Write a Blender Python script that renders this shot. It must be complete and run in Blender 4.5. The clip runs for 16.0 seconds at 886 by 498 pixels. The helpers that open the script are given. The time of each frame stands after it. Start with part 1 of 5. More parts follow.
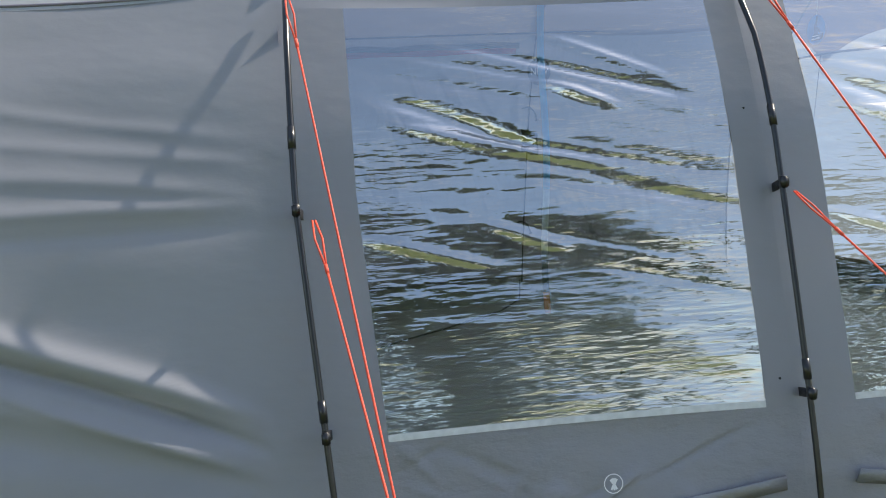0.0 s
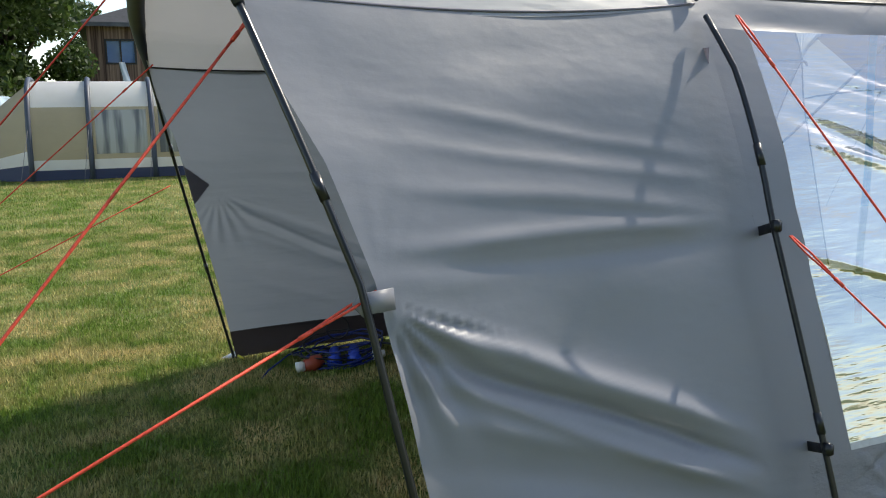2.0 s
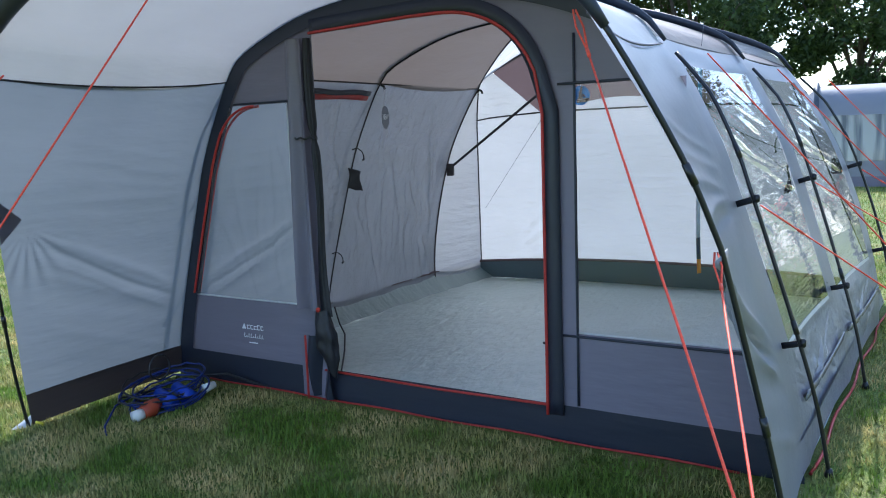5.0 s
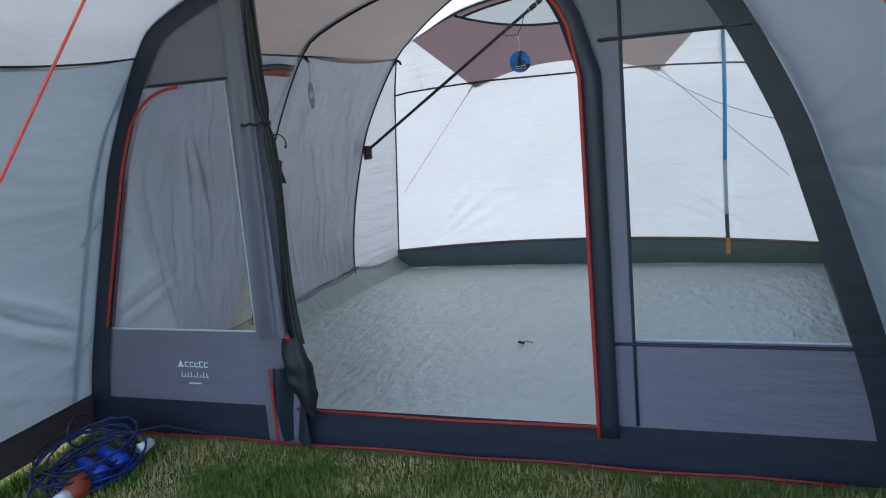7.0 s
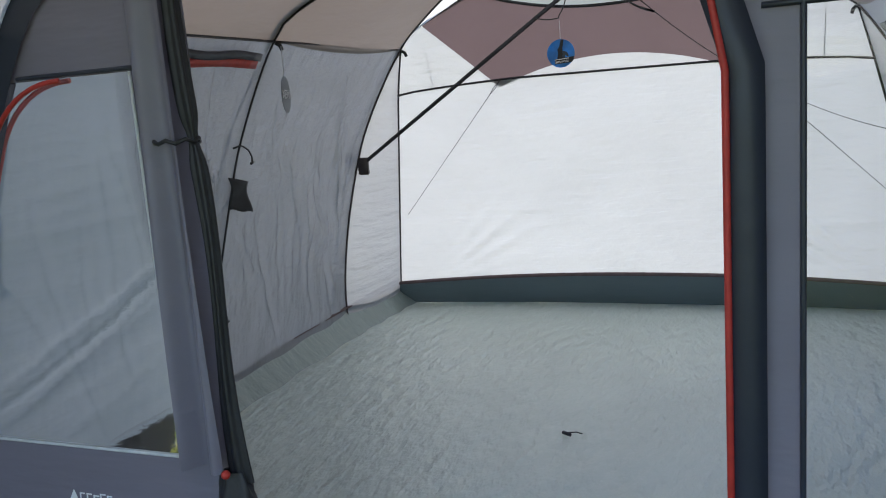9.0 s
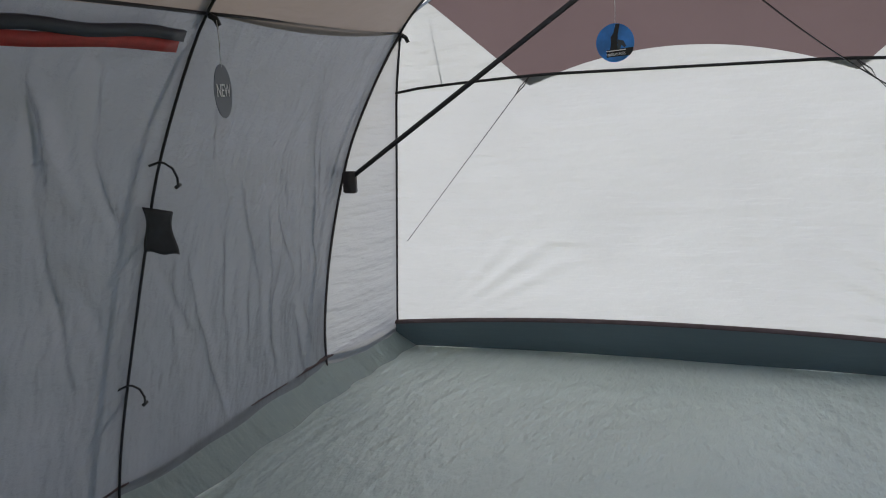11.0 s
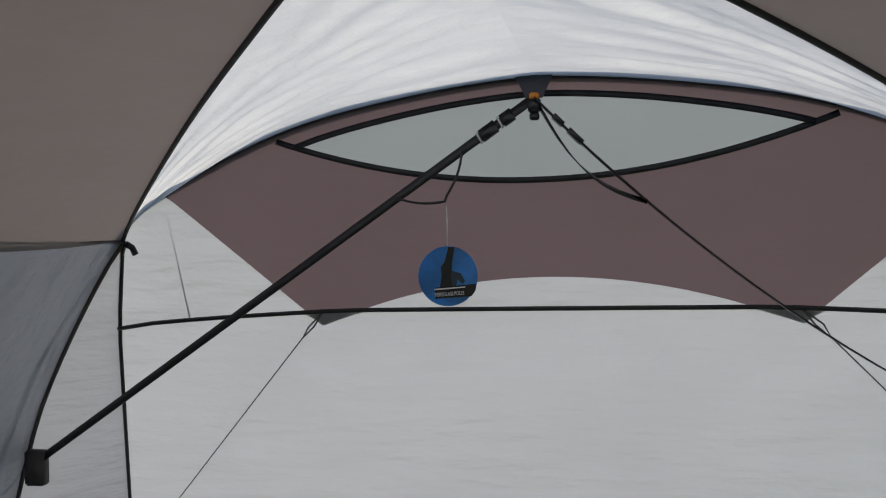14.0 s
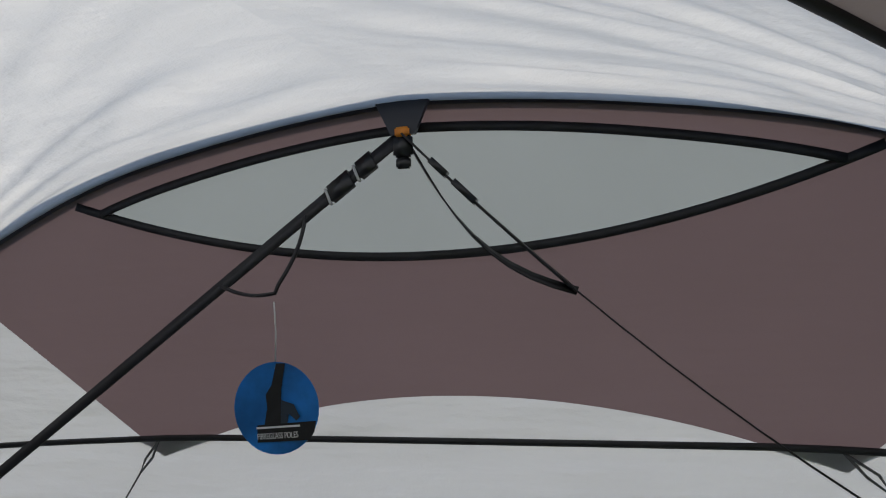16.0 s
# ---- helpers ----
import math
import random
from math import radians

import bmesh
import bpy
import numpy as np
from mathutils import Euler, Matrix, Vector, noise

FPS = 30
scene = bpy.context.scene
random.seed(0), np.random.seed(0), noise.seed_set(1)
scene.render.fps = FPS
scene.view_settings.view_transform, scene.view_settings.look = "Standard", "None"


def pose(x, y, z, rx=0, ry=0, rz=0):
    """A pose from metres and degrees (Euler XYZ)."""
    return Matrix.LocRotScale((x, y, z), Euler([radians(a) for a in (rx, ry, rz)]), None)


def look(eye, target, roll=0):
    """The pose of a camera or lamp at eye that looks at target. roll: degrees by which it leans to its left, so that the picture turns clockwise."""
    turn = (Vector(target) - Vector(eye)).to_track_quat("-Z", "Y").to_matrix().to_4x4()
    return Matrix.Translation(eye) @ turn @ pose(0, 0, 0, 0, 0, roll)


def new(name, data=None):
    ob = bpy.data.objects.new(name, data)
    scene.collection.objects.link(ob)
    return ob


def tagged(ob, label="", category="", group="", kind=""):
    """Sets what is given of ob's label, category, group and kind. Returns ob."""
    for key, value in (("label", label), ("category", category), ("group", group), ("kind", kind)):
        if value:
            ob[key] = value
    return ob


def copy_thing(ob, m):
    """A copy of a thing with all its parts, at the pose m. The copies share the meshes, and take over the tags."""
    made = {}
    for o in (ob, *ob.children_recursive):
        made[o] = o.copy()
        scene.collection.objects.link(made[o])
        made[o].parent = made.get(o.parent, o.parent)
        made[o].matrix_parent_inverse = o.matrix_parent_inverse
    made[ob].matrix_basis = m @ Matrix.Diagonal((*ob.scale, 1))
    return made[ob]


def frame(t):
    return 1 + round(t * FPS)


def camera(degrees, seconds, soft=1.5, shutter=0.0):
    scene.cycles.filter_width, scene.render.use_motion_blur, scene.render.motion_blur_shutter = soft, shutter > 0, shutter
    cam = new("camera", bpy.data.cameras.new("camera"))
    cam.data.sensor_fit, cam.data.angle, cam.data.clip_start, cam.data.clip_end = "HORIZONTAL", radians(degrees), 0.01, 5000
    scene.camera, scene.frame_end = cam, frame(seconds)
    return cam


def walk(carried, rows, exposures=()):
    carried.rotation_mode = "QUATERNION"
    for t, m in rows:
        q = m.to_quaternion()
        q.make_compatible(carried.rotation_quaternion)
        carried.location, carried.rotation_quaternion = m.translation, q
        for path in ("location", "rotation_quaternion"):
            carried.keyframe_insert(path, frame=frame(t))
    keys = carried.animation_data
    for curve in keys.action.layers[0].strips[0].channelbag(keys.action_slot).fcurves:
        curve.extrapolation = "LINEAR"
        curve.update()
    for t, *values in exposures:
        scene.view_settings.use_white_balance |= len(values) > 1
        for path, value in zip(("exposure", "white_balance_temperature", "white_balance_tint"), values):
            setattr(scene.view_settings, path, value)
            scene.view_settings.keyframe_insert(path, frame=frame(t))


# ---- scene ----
cam = camera(55.8, 16.0, soft=1.05)
PATH = [
    (0, (0.439, 0.508, 1.517), (0.692, 2.462, 1.176), -2.5),
    (0.5, (-0.009, 0.527, 1.624), (0.288, 2.471, 1.26), -6.1),
    (1, (-0.476, 0.711, 1.585), (-0.084, 2.643, 1.253), -5.3),
    (1.5, (-1.026, 1.001, 1.583), (-0.447, 2.888, 1.263), -2.3),
    (2, (-1.454, 1.017, 1.557), (-0.755, 2.866, 1.254), -1.1),
    (2.5, (-1.868, 1.06, 1.547), (-1.164, 2.908, 1.247), -0.9),
    (3, (-2.318, 1.193, 1.583), (-1.582, 3.035, 1.331), -2.4),
    (3.5, (-2.696, 1.327, 1.556), (-1.731, 3.06, 1.305), -1.9),
    (4, (-3.015, 1.529, 1.564), (-1.753, 3.057, 1.297), -0.8),
    (4.5, (-3.215, 1.828, 1.573), (-1.8, 3.216, 1.307), -0.6),
    (5, (-3.415, 2.168, 1.553), (-1.745, 3.235, 1.282), -2.1),
    (5.2, (-3.449, 2.281, 1.567), (-1.73, 3.263, 1.278), -3.2),
    (7.3, (-2.798, 3.381, 1.589), (-0.963, 4.097, 1.243), -4.8),
    (7.5, (-2.613, 3.443, 1.589), (-0.779, 4.161, 1.242), -4.6),
    (8, (-2.29, 3.566, 1.605), (-0.456, 4.285, 1.253), -4.1),
    (8.5, (-1.997, 3.719, 1.62), (-0.167, 4.445, 1.268), -4.4),
    (8.7, (-1.883, 3.773, 1.619), (-0.051, 4.495, 1.27), -4.4),
    (10.8, (-0.642, 4.25, 1.651), (1.172, 5.008, 1.281), -2.9),
    (11, (-0.502, 4.278, 1.662), (1.314, 5.029, 1.294), -2.8),
    (11.5, (-0.168, 4.284, 1.723), (1.668, 4.998, 1.376), -2.4),
    (12, (0.051, 4.335, 1.753), (1.943, 4.898, 1.429), -2.7),
    (12.5, (0.313, 4.43, 1.798), (2.258, 4.839, 1.581), -3.2),
    (13, (0.505, 4.462, 1.814), (2.473, 4.767, 1.629), -2.4),
    (13.5, (0.745, 4.51, 1.809), (2.725, 4.789, 1.776), -1.1),
    (14, (0.973, 4.505, 1.881), (2.929, 4.92, 1.902), -1.2),
    (14.5, (1.1, 4.504, 1.936), (3.026, 5.04, 1.87), -5.0),
    (15, (1.312, 4.505, 1.983), (3.242, 5.021, 1.881), -4.8),
    (15.5, (1.511, 4.434, 1.996), (3.451, 4.909, 1.894), -4.5),
    (16, (1.829, 4.237, 2.004), (3.737, 4.821, 2.134), -1.9),
]
walk(cam, [(t, look(eye, target, roll)) for t, eye, target, roll in PATH],
     [(0, 1.2, 7100, 8), (1.5, 1.0, 7050, 8), (2.4, 0.72, 6650, 8), (3.0, 0.55, 6300, 9), (3.7, 0.95, 5750, 9), (4.4, 1.2, 5600, 9), (5.0, 1.5, 5600, 9), (8.0, 1.65, 6150, 9), (10.8, 1.35, 6650, 9), (12.5, 1.0, 6650, 10), (16, 0.75, 6600, 9)])

# ---- light ----
world = bpy.data.worlds.new("sky")
scene.world = world
world.use_nodes = True
wn = world.node_tree
wn.nodes.clear()
w_out = wn.nodes.new("ShaderNodeOutputWorld")
w_bg = wn.nodes.new("ShaderNodeBackground")
w_sky = wn.nodes.new("ShaderNodeTexSky")
w_sky.sky_type = "NISHITA"
w_sky.sun_disc = False
SUN_AZ, SUN_EL = 69.0, 42.0      # degrees clockwise from +y; degrees above the horizon
w_sky.sun_elevation, w_sky.sun_rotation = radians(SUN_EL), radians(SUN_AZ)
w_sky.air_density, w_sky.dust_density, w_sky.ozone_density = 1.0, 0.8, 1.0
w_bg.inputs["Strength"].default_value = 0.15
# scattered fair-weather clouds
w_tc = wn.nodes.new("ShaderNodeTexCoord")
w_map = wn.nodes.new("ShaderNodeMapping")
w_map.inputs["Scale"].default_value = (1.6, 1.6, 4.5)
w_no = wn.nodes.new("ShaderNodeTexNoise")
w_no.inputs["Scale"].default_value = 1.7
w_no.inputs["Detail"].default_value = 7
w_no.inputs["Roughness"].default_value = 0.55
w_ramp = wn.nodes.new("ShaderNodeValToRGB")
w_ramp.color_ramp.elements[0].position, w_ramp.color_ramp.elements[1].position = 0.55, 0.68
w_mix = wn.nodes.new("ShaderNodeMix")
w_mix.data_type = "RGBA"
w_mix.inputs[7].default_value = (3.4, 3.45, 3.55, 1)
wn.links.new(w_tc.outputs["Generated"], w_map.inputs[0])
wn.links.new(w_map.outputs[0], w_no.inputs["Vector"])
wn.links.new(w_no.outputs["Fac"], w_ramp.inputs[0])
wn.links.new(w_ramp.outputs[0], w_mix.inputs[0])
wn.links.new(w_sky.outputs[0], w_mix.inputs[6])
wn.links.new(w_mix.outputs[2], w_bg.inputs["Color"])
wn.links.new(w_bg.outputs[0], w_out.inputs[0])

sun = new("sun", bpy.data.lights.new("sun", "SUN"))
sun.data.energy, sun.data.angle, sun.data.color = 2.85, radians(0.8), (1.0, 0.94, 0.84)
sa, se = radians(SUN_AZ), radians(SUN_EL)
sun.matrix_world = look((math.sin(sa) * math.cos(se) * 60, math.cos(sa) * math.cos(se) * 60, math.sin(se) * 60), (0, 0, 0))


# ---- materials ----
def nodes_of(name):
    m = bpy.data.materials.new(name)
    m.use_nodes = True
    nt = m.node_tree
    nt.nodes.clear()
    return m, nt, nt.nodes.new("ShaderNodeOutputMaterial")


def noise_node(nt, scale, detail=4, stretch=(1, 1, 1), rough=0.55, turn=(0, 0, 0), kind="FBM"):
    tc = nt.nodes.new("ShaderNodeTexCoord")
    mp = nt.nodes.new("ShaderNodeMapping")
    mp.inputs["Scale"].default_value = stretch
    mp.inputs["Rotation"].default_value = [radians(a) for a in turn]
    no = nt.nodes.new("ShaderNodeTexNoise")
    no.noise_type = kind
    no.inputs["Scale"].default_value, no.inputs["Detail"].default_value, no.inputs["Roughness"].default_value = scale, detail, rough
    nt.links.new(tc.outputs["Object"], mp.inputs[0])
    nt.links.new(mp.outputs[0], no.inputs["Vector"])
    return no.outputs["Fac"]


def shade_colour(nt, fac, a, b, lo=0.3, hi=0.7):
    r = nt.nodes.new("ShaderNodeValToRGB")
    r.color_ramp.elements[0].position, r.color_ramp.elements[1].position = lo, hi
    r.color_ramp.elements[0].color, r.color_ramp.elements[1].color = (*a, 1), (*b, 1)
    nt.links.new(fac, r.inputs[0])
    return r.outputs[0]


def bump_of(nt, fac, strength, distance, normal=None):
    b = nt.nodes.new("ShaderNodeBump")
    b.inputs["Strength"].default_value, b.inputs["Distance"].default_value = strength, distance
    nt.links.new(fac, b.inputs["Height"])
    if normal is not None:
        nt.links.new(normal, b.inputs["Normal"])
    return b.outputs["Normal"]


def scaled(c, k):
    return tuple(min(1.0, v * k) for v in c)


def plain(name, colour, rough=0.6, metal=0.0, vary=0.12, scale=8.0, bump=0.1, dist=0.002, spec=0.5):
    m, nt, out = nodes_of(name)
    p = nt.nodes.new("ShaderNodeBsdfPrincipled")
    p.inputs["Roughness"].default_value, p.inputs["Metallic"].default_value = rough, metal
    p.inputs["Specular IOR Level"].default_value = spec
    f = noise_node(nt, scale)
    nt.links.new(shade_colour(nt, f, scaled(colour, 1 - vary), scaled(colour, 1 + vary)), p.inputs["Base Color"])
    nt.links.new(bump_of(nt, noise_node(nt, scale * 6), bump, dist), p.inputs["Normal"])
    nt.links.new(p.outputs[0], out.inputs[0])
    return m


def fabric(name, colour, passing=0.35, rough=0.45, glow=None, crease=0.5, spec=0.5, stretch=(1.0, 1.0, 5.0), grain=0.15, depth=1.0, turn=(12, 8, 0)):
    """Coated tent cloth: some of the light passes through, creases and a fine weave in the bump."""
    m, nt, out = nodes_of(name)
    p = nt.nodes.new("ShaderNodeBsdfPrincipled")
    p.inputs["Roughness"].default_value = rough
    p.inputs["Specular IOR Level"].default_value = spec
    tr = nt.nodes.new("ShaderNodeBsdfTranslucent")
    mx = nt.nodes.new("ShaderNodeMixShader")
    mx.inputs[0].default_value = passing
    broad = noise_node(nt, 1.3, 5)
    nt.links.new(shade_colour(nt, broad, scaled(colour, 0.93), scaled(colour, 1.06)), p.inputs["Base Color"])
    g = glow or colour
    nt.links.new(shade_colour(nt, broad, scaled(g, 0.95), scaled(g, 1.05)), tr.inputs["Color"])
    n1 = bump_of(nt, noise_node(nt, 2.2, 3, stretch, 0.5, turn), crease, 0.02 * depth)
    n1 = bump_of(nt, noise_node(nt, 1.5, 2.5, stretch, 0.5, (turn[0] + 4, turn[1] + 6, turn[2] + 5), "RIDGED_MULTIFRACTAL"), crease * 0.5, 0.012 * depth, n1)
    n2 = bump_of(nt, noise_node(nt, 14, 5, (1, 1, 1.8), 0.6), crease * 0.5, 0.004 * depth ** 2, n1)
    n3 = bump_of(nt, noise_node(nt, 420, 2), grain, 0.0006, n2)
    nt.links.new(n3, p.inputs["Normal"])
    nt.links.new(n2, tr.inputs["Normal"])
    nt.links.new(p.outputs[0], mx.inputs[1])
    nt.links.new(tr.outputs[0], mx.inputs[2])
    nt.links.new(mx.outputs[0], out.inputs[0])
    return m


def film(name, tint=(0.93, 0.95, 0.96), gloss=0.9, base=0.0, crease=1.0, stretch=(1.0, 1.0, 7.0), turn=(0, 10, 0), rough=0.04, scale=2.0, fine=0.0):
    """Clear vinyl window: see-through, with creased glossy reflections."""
    m, nt, out = nodes_of(name)
    tr = nt.nodes.new("ShaderNodeBsdfTransparent")
    tr.inputs["Color"].default_value = (*tint, 1)
    gl = nt.nodes.new("ShaderNodeBsdfGlossy")
    gl.inputs["Roughness"].default_value = rough
    gl.inputs["Color"].default_value = (1, 1, 1, 1)
    fr = nt.nodes.new("ShaderNodeFresnel")
    fr.inputs["IOR"].default_value = 1.5
    k = nt.nodes.new("ShaderNodeMath")
    k.operation, k.use_clamp = "MULTIPLY_ADD", True
    k.inputs[2].default_value = base
    k.inputs[1].default_value = gloss
    mx = nt.nodes.new("ShaderNodeMixShader")
    a = bump_of(nt, noise_node(nt, scale, 3, stretch, 0.5, turn), crease, 0.012)
    a = bump_of(nt, noise_node(nt, scale * 0.8, 3, stretch, 0.55, (turn[0], turn[1] + 7, turn[2]), "RIDGED_MULTIFRACTAL"), crease * 0.6, 0.012, a)
    b = bump_of(nt, noise_node(nt, 9, 3, (1, 1, 2.5), 0.6, turn), crease * 0.4, 0.005, a)
    if fine:
        b = bump_of(nt, noise_node(nt, fine, 3, (0.9, 0.9, 9.0), 0.55, (turn[0], turn[1] + 4, turn[2])), crease, 0.009, b)
        # creased in patches, taut between them
        taut = nt.nodes.new("ShaderNodeMapRange")
        taut.inputs["From Min"].default_value, taut.inputs["From Max"].default_value = 0.42, 0.62
        taut.inputs["To Max"].default_value = crease * 1.3
        nt.links.new(noise_node(nt, 2.1, 3), taut.inputs["Value"])
        nt.links.new(taut.outputs[0], b.node.inputs["Strength"])
        b = bump_of(nt, noise_node(nt, fine * 2.2, 2, (0.8, 0.8, 6.0), 0.5, (turn[0], turn[1] + 16, turn[2]), "RIDGED_MULTIFRACTAL"), crease * 0.5, 0.004, b)
    nt.links.new(b, gl.inputs["Normal"])
    nt.links.new(fr.outputs[0], k.inputs[0])
    nt.links.new(k.outputs[0], mx.inputs[0])
    nt.links.new(tr.outputs[0], mx.inputs[1])
    nt.links.new(gl.outputs[0], mx.inputs[2])
    nt.links.new(mx.outputs[0], out.inputs[0])
    return m


GREY = (0.30, 0.305, 0.345)
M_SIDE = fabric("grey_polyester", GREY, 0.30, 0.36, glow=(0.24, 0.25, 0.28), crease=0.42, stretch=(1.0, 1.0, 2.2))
# far porch side: the grey side cloth with bluish shade mixed into its colour
M_SIDE_SHADED = fabric("grey_polyester_shaded", (0.24, 0.255, 0.29), 0.32, 0.42, glow=(0.22, 0.245, 0.28), crease=0.4)
M_ROOF = fabric("pale_grey_polyester", (0.46, 0.48, 0.52), 0.36, 0.45, glow=(0.36, 0.35, 0.35), crease=0.4)
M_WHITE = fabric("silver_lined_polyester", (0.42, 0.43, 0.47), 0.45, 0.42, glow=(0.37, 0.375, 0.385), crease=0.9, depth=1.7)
# back wall cloth with the roof's stronger sun glow put into its colours
M_WHITE_SUNLIT = fabric("silver_lined_polyester_sunlit", (0.46, 0.46, 0.48), 0.55, 0.42, glow=(0.60, 0.585, 0.555), crease=1.0, depth=1.8)
M_INNER = fabric("silver_grey_polyester", (0.33, 0.33, 0.36), 0.30, 0.25, glow=(0.115, 0.118, 0.135), crease=1.0, stretch=(2.4, 1.0, 0.7), depth=2.0, turn=(0, 25, 0), spec=1.0)
# same cloth as the back wall, the corners' weaker light put into its colours
M_WHITE_DIM = fabric("silver_lined_polyester_dimmed", (0.38, 0.39, 0.43), 0.38, 0.40, glow=(0.31, 0.31, 0.32), crease=0.9, depth=1.7)
M_TAUPE = fabric("taupe_polyester", (0.26, 0.22, 0.205), 0.34, 0.5, glow=(0.165, 0.13, 0.112), crease=0.8)
M_MAROON = fabric("mauve_brown_polyester", (0.13, 0.095, 0.10), 0.36, 0.5, glow=(0.122, 0.086, 0.092), crease=0.4)
M_FRONT = fabric("slate_grey_polyester", (0.205, 0.188, 0.24), 0.2, 0.45, crease=0.5)
M_NAVY = fabric("dark_navy_polyester", (0.022, 0.026, 0.042), 0.05, 0.42, crease=0.3)
M_SKIRT = fabric("dark_brown_mud_skirt", (0.05, 0.04, 0.042), 0.08, 0.5, crease=0.5)
M_BAND = plain("black_webbing", (0.012, 0.012, 0.016), 0.55, vary=0.3, scale=30)
M_PIPE = plain("red_piping", (0.42, 0.028, 0.022), 0.5, vary=0.15, scale=30)
M_POLE = plain("black_fibreglass", (0.012, 0.013, 0.016), 0.28, vary=0.2, scale=15)
M_ROPE = plain("orange_red_guy_rope", (0.75, 0.075, 0.035), 0.6, vary=0.2, scale=150, bump=0.5, dist=0.001)
M_GREYCORD = plain("grey_cord", (0.12, 0.12, 0.13), 0.7, vary=0.2, scale=100)
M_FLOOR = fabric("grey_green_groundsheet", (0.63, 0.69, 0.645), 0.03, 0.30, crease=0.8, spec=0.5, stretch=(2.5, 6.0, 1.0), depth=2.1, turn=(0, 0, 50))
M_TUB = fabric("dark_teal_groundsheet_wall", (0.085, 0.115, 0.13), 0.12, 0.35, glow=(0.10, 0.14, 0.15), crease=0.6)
# floor cloth where it turns up the far wall, shade put into its colour
M_FLOOR_SHADED = fabric("grey_green_groundsheet_shaded", (0.30, 0.345, 0.325), 0.06, 0.34, crease=1.0, stretch=(3.0, 1.0, 1.0), depth=2.4, turn=(0, 0, 35))
M_LOWER = fabric("grey_lower_polyester", GREY, 0.30, 0.36, glow=(0.24, 0.25, 0.28), crease=0.9, stretch=(1.0, 1.0, 1.4), depth=1.8, turn=(20, 35, 0))
M_CLEAR = film("clear_vinyl", tint=(0.62, 0.68, 0.72), gloss=0.08, base=0.36, crease=0.5, stretch=(0.8, 0.8, 5.0), turn=(0, 14, 0), scale=2.4, rough=0.025, fine=4.0)
M_CLEAR2 = film("clear_vinyl_flat", tint=(0.80, 0.82, 0.85), gloss=0.8, crease=0.16, stretch=(1.0, 2.5, 1.0))
M_WHITEHEM = plain("white_window_welt", (0.55, 0.56, 0.58), 0.4, vary=0.1, scale=40)
M_MESH = fabric("grey_mosquito_mesh", (0.25, 0.27, 0.28), 0.6, 0.6, glow=(0.18, 0.195, 0.20), crease=0.1)


# ---- builders ----
def mesh_object(name, bm, material, parent=None, label="", smooth=True):
    me = bpy.data.meshes.new(name)
    bm.to_mesh(me)
    bm.free()
    if material:
        me.materials.append(material)
    if smooth:
        for p in me.polygons:
            p.use_smooth = True
    ob = new(name, me)
    if parent:
        ob.parent = parent
    if label:
        ob["label"] = label
    return ob


def part(name, bm, material, parent, label="", smooth=True):
    return mesh_object(name, bm, material, parent, label, smooth)


def thing(name, label, category, at=(0, 0, 0), group="", kind=""):
    e = new(name)
    e.location = at
    e.empty_display_size = 0.1
    return tagged(e, label, category, group, kind)


def sheet(f, nu, nv):
    """A grid over f(u, v), u and v from 0 to 1."""
    bm = bmesh.new()
    rows = [[bm.verts.new(f(i / nu, j / nv)) for j in range(nv + 1)] for i in range(nu + 1)]
    for i in range(nu):
        for j in range(nv):
            bm.faces.new((rows[i][j], rows[i + 1][j], rows[i + 1][j + 1], rows[i][j + 1]))
    bmesh.ops.recalc_face_normals(bm, faces=bm.faces)
    return bm


def tube(points, radius, sides=8, bm=None, closed=False, flat=1.0):
    """A round or flattened tube along points."""
    bm = bm or bmesh.new()
    pts = [Vector(p) for p in points]
    n, rings, up = len(pts), [], None
    for i, p in enumerate(pts):
        a = pts[(i - 1) % n] if closed or i else p
        b = pts[(i + 1) % n] if closed or i < n - 1 else p
        d = (b - a).normalized()
        if up is None:
            up = d.orthogonal().normalized()
        up = (up - d * up.dot(d)).normalized()
        side = d.cross(up)
        r = radius(i / max(1, n - 1)) if callable(radius) else radius
        rings.append([bm.verts.new(p + r * (math.cos(k * math.tau / sides) * side + flat * math.sin(k * math.tau / sides) * up)) for k in range(sides)])
    for i in range(n if closed else n - 1):
        a, b = rings[i], rings[(i + 1) % n]
        for k in range(sides):
            bm.faces.new((a[k], a[(k + 1) % sides], b[(k + 1) % sides], b[k]))
    if not closed:
        bm.faces.new(rings[0][::-1])
        bm.faces.new(rings[-1])
    bmesh.ops.recalc_face_normals(bm, faces=bm.faces)
    return bm


def ribbon(points, width, thick=0.002, across=None):
    """A flat strap along points; across is the direction of its width."""
    bm = bmesh.new()
    pts = [Vector(p) for p in points]
    rings = []
    for i, p in enumerate(pts):
        d = (pts[min(i + 1, len(pts) - 1)] - pts[max(i - 1, 0)]).normalized()
        w = Vector(across) if across else d.orthogonal()
        w = (w - d * w.dot(d)).normalized()
        h = d.cross(w) * thick / 2
        w = w * width / 2
        rings.append([bm.verts.new(p + s) for s in (w + h, -w + h, -w - h, w - h)])
    for a, b in zip(rings, rings[1:]):
        for k in range(4):
            bm.faces.new((a[k], a[(k + 1) % 4], b[(k + 1) % 4], b[k]))
    bm.faces.new(rings[0][::-1])
    bm.faces.new(rings[-1])
    bmesh.ops.recalc_face_normals(bm, faces=bm.faces)
    return bm


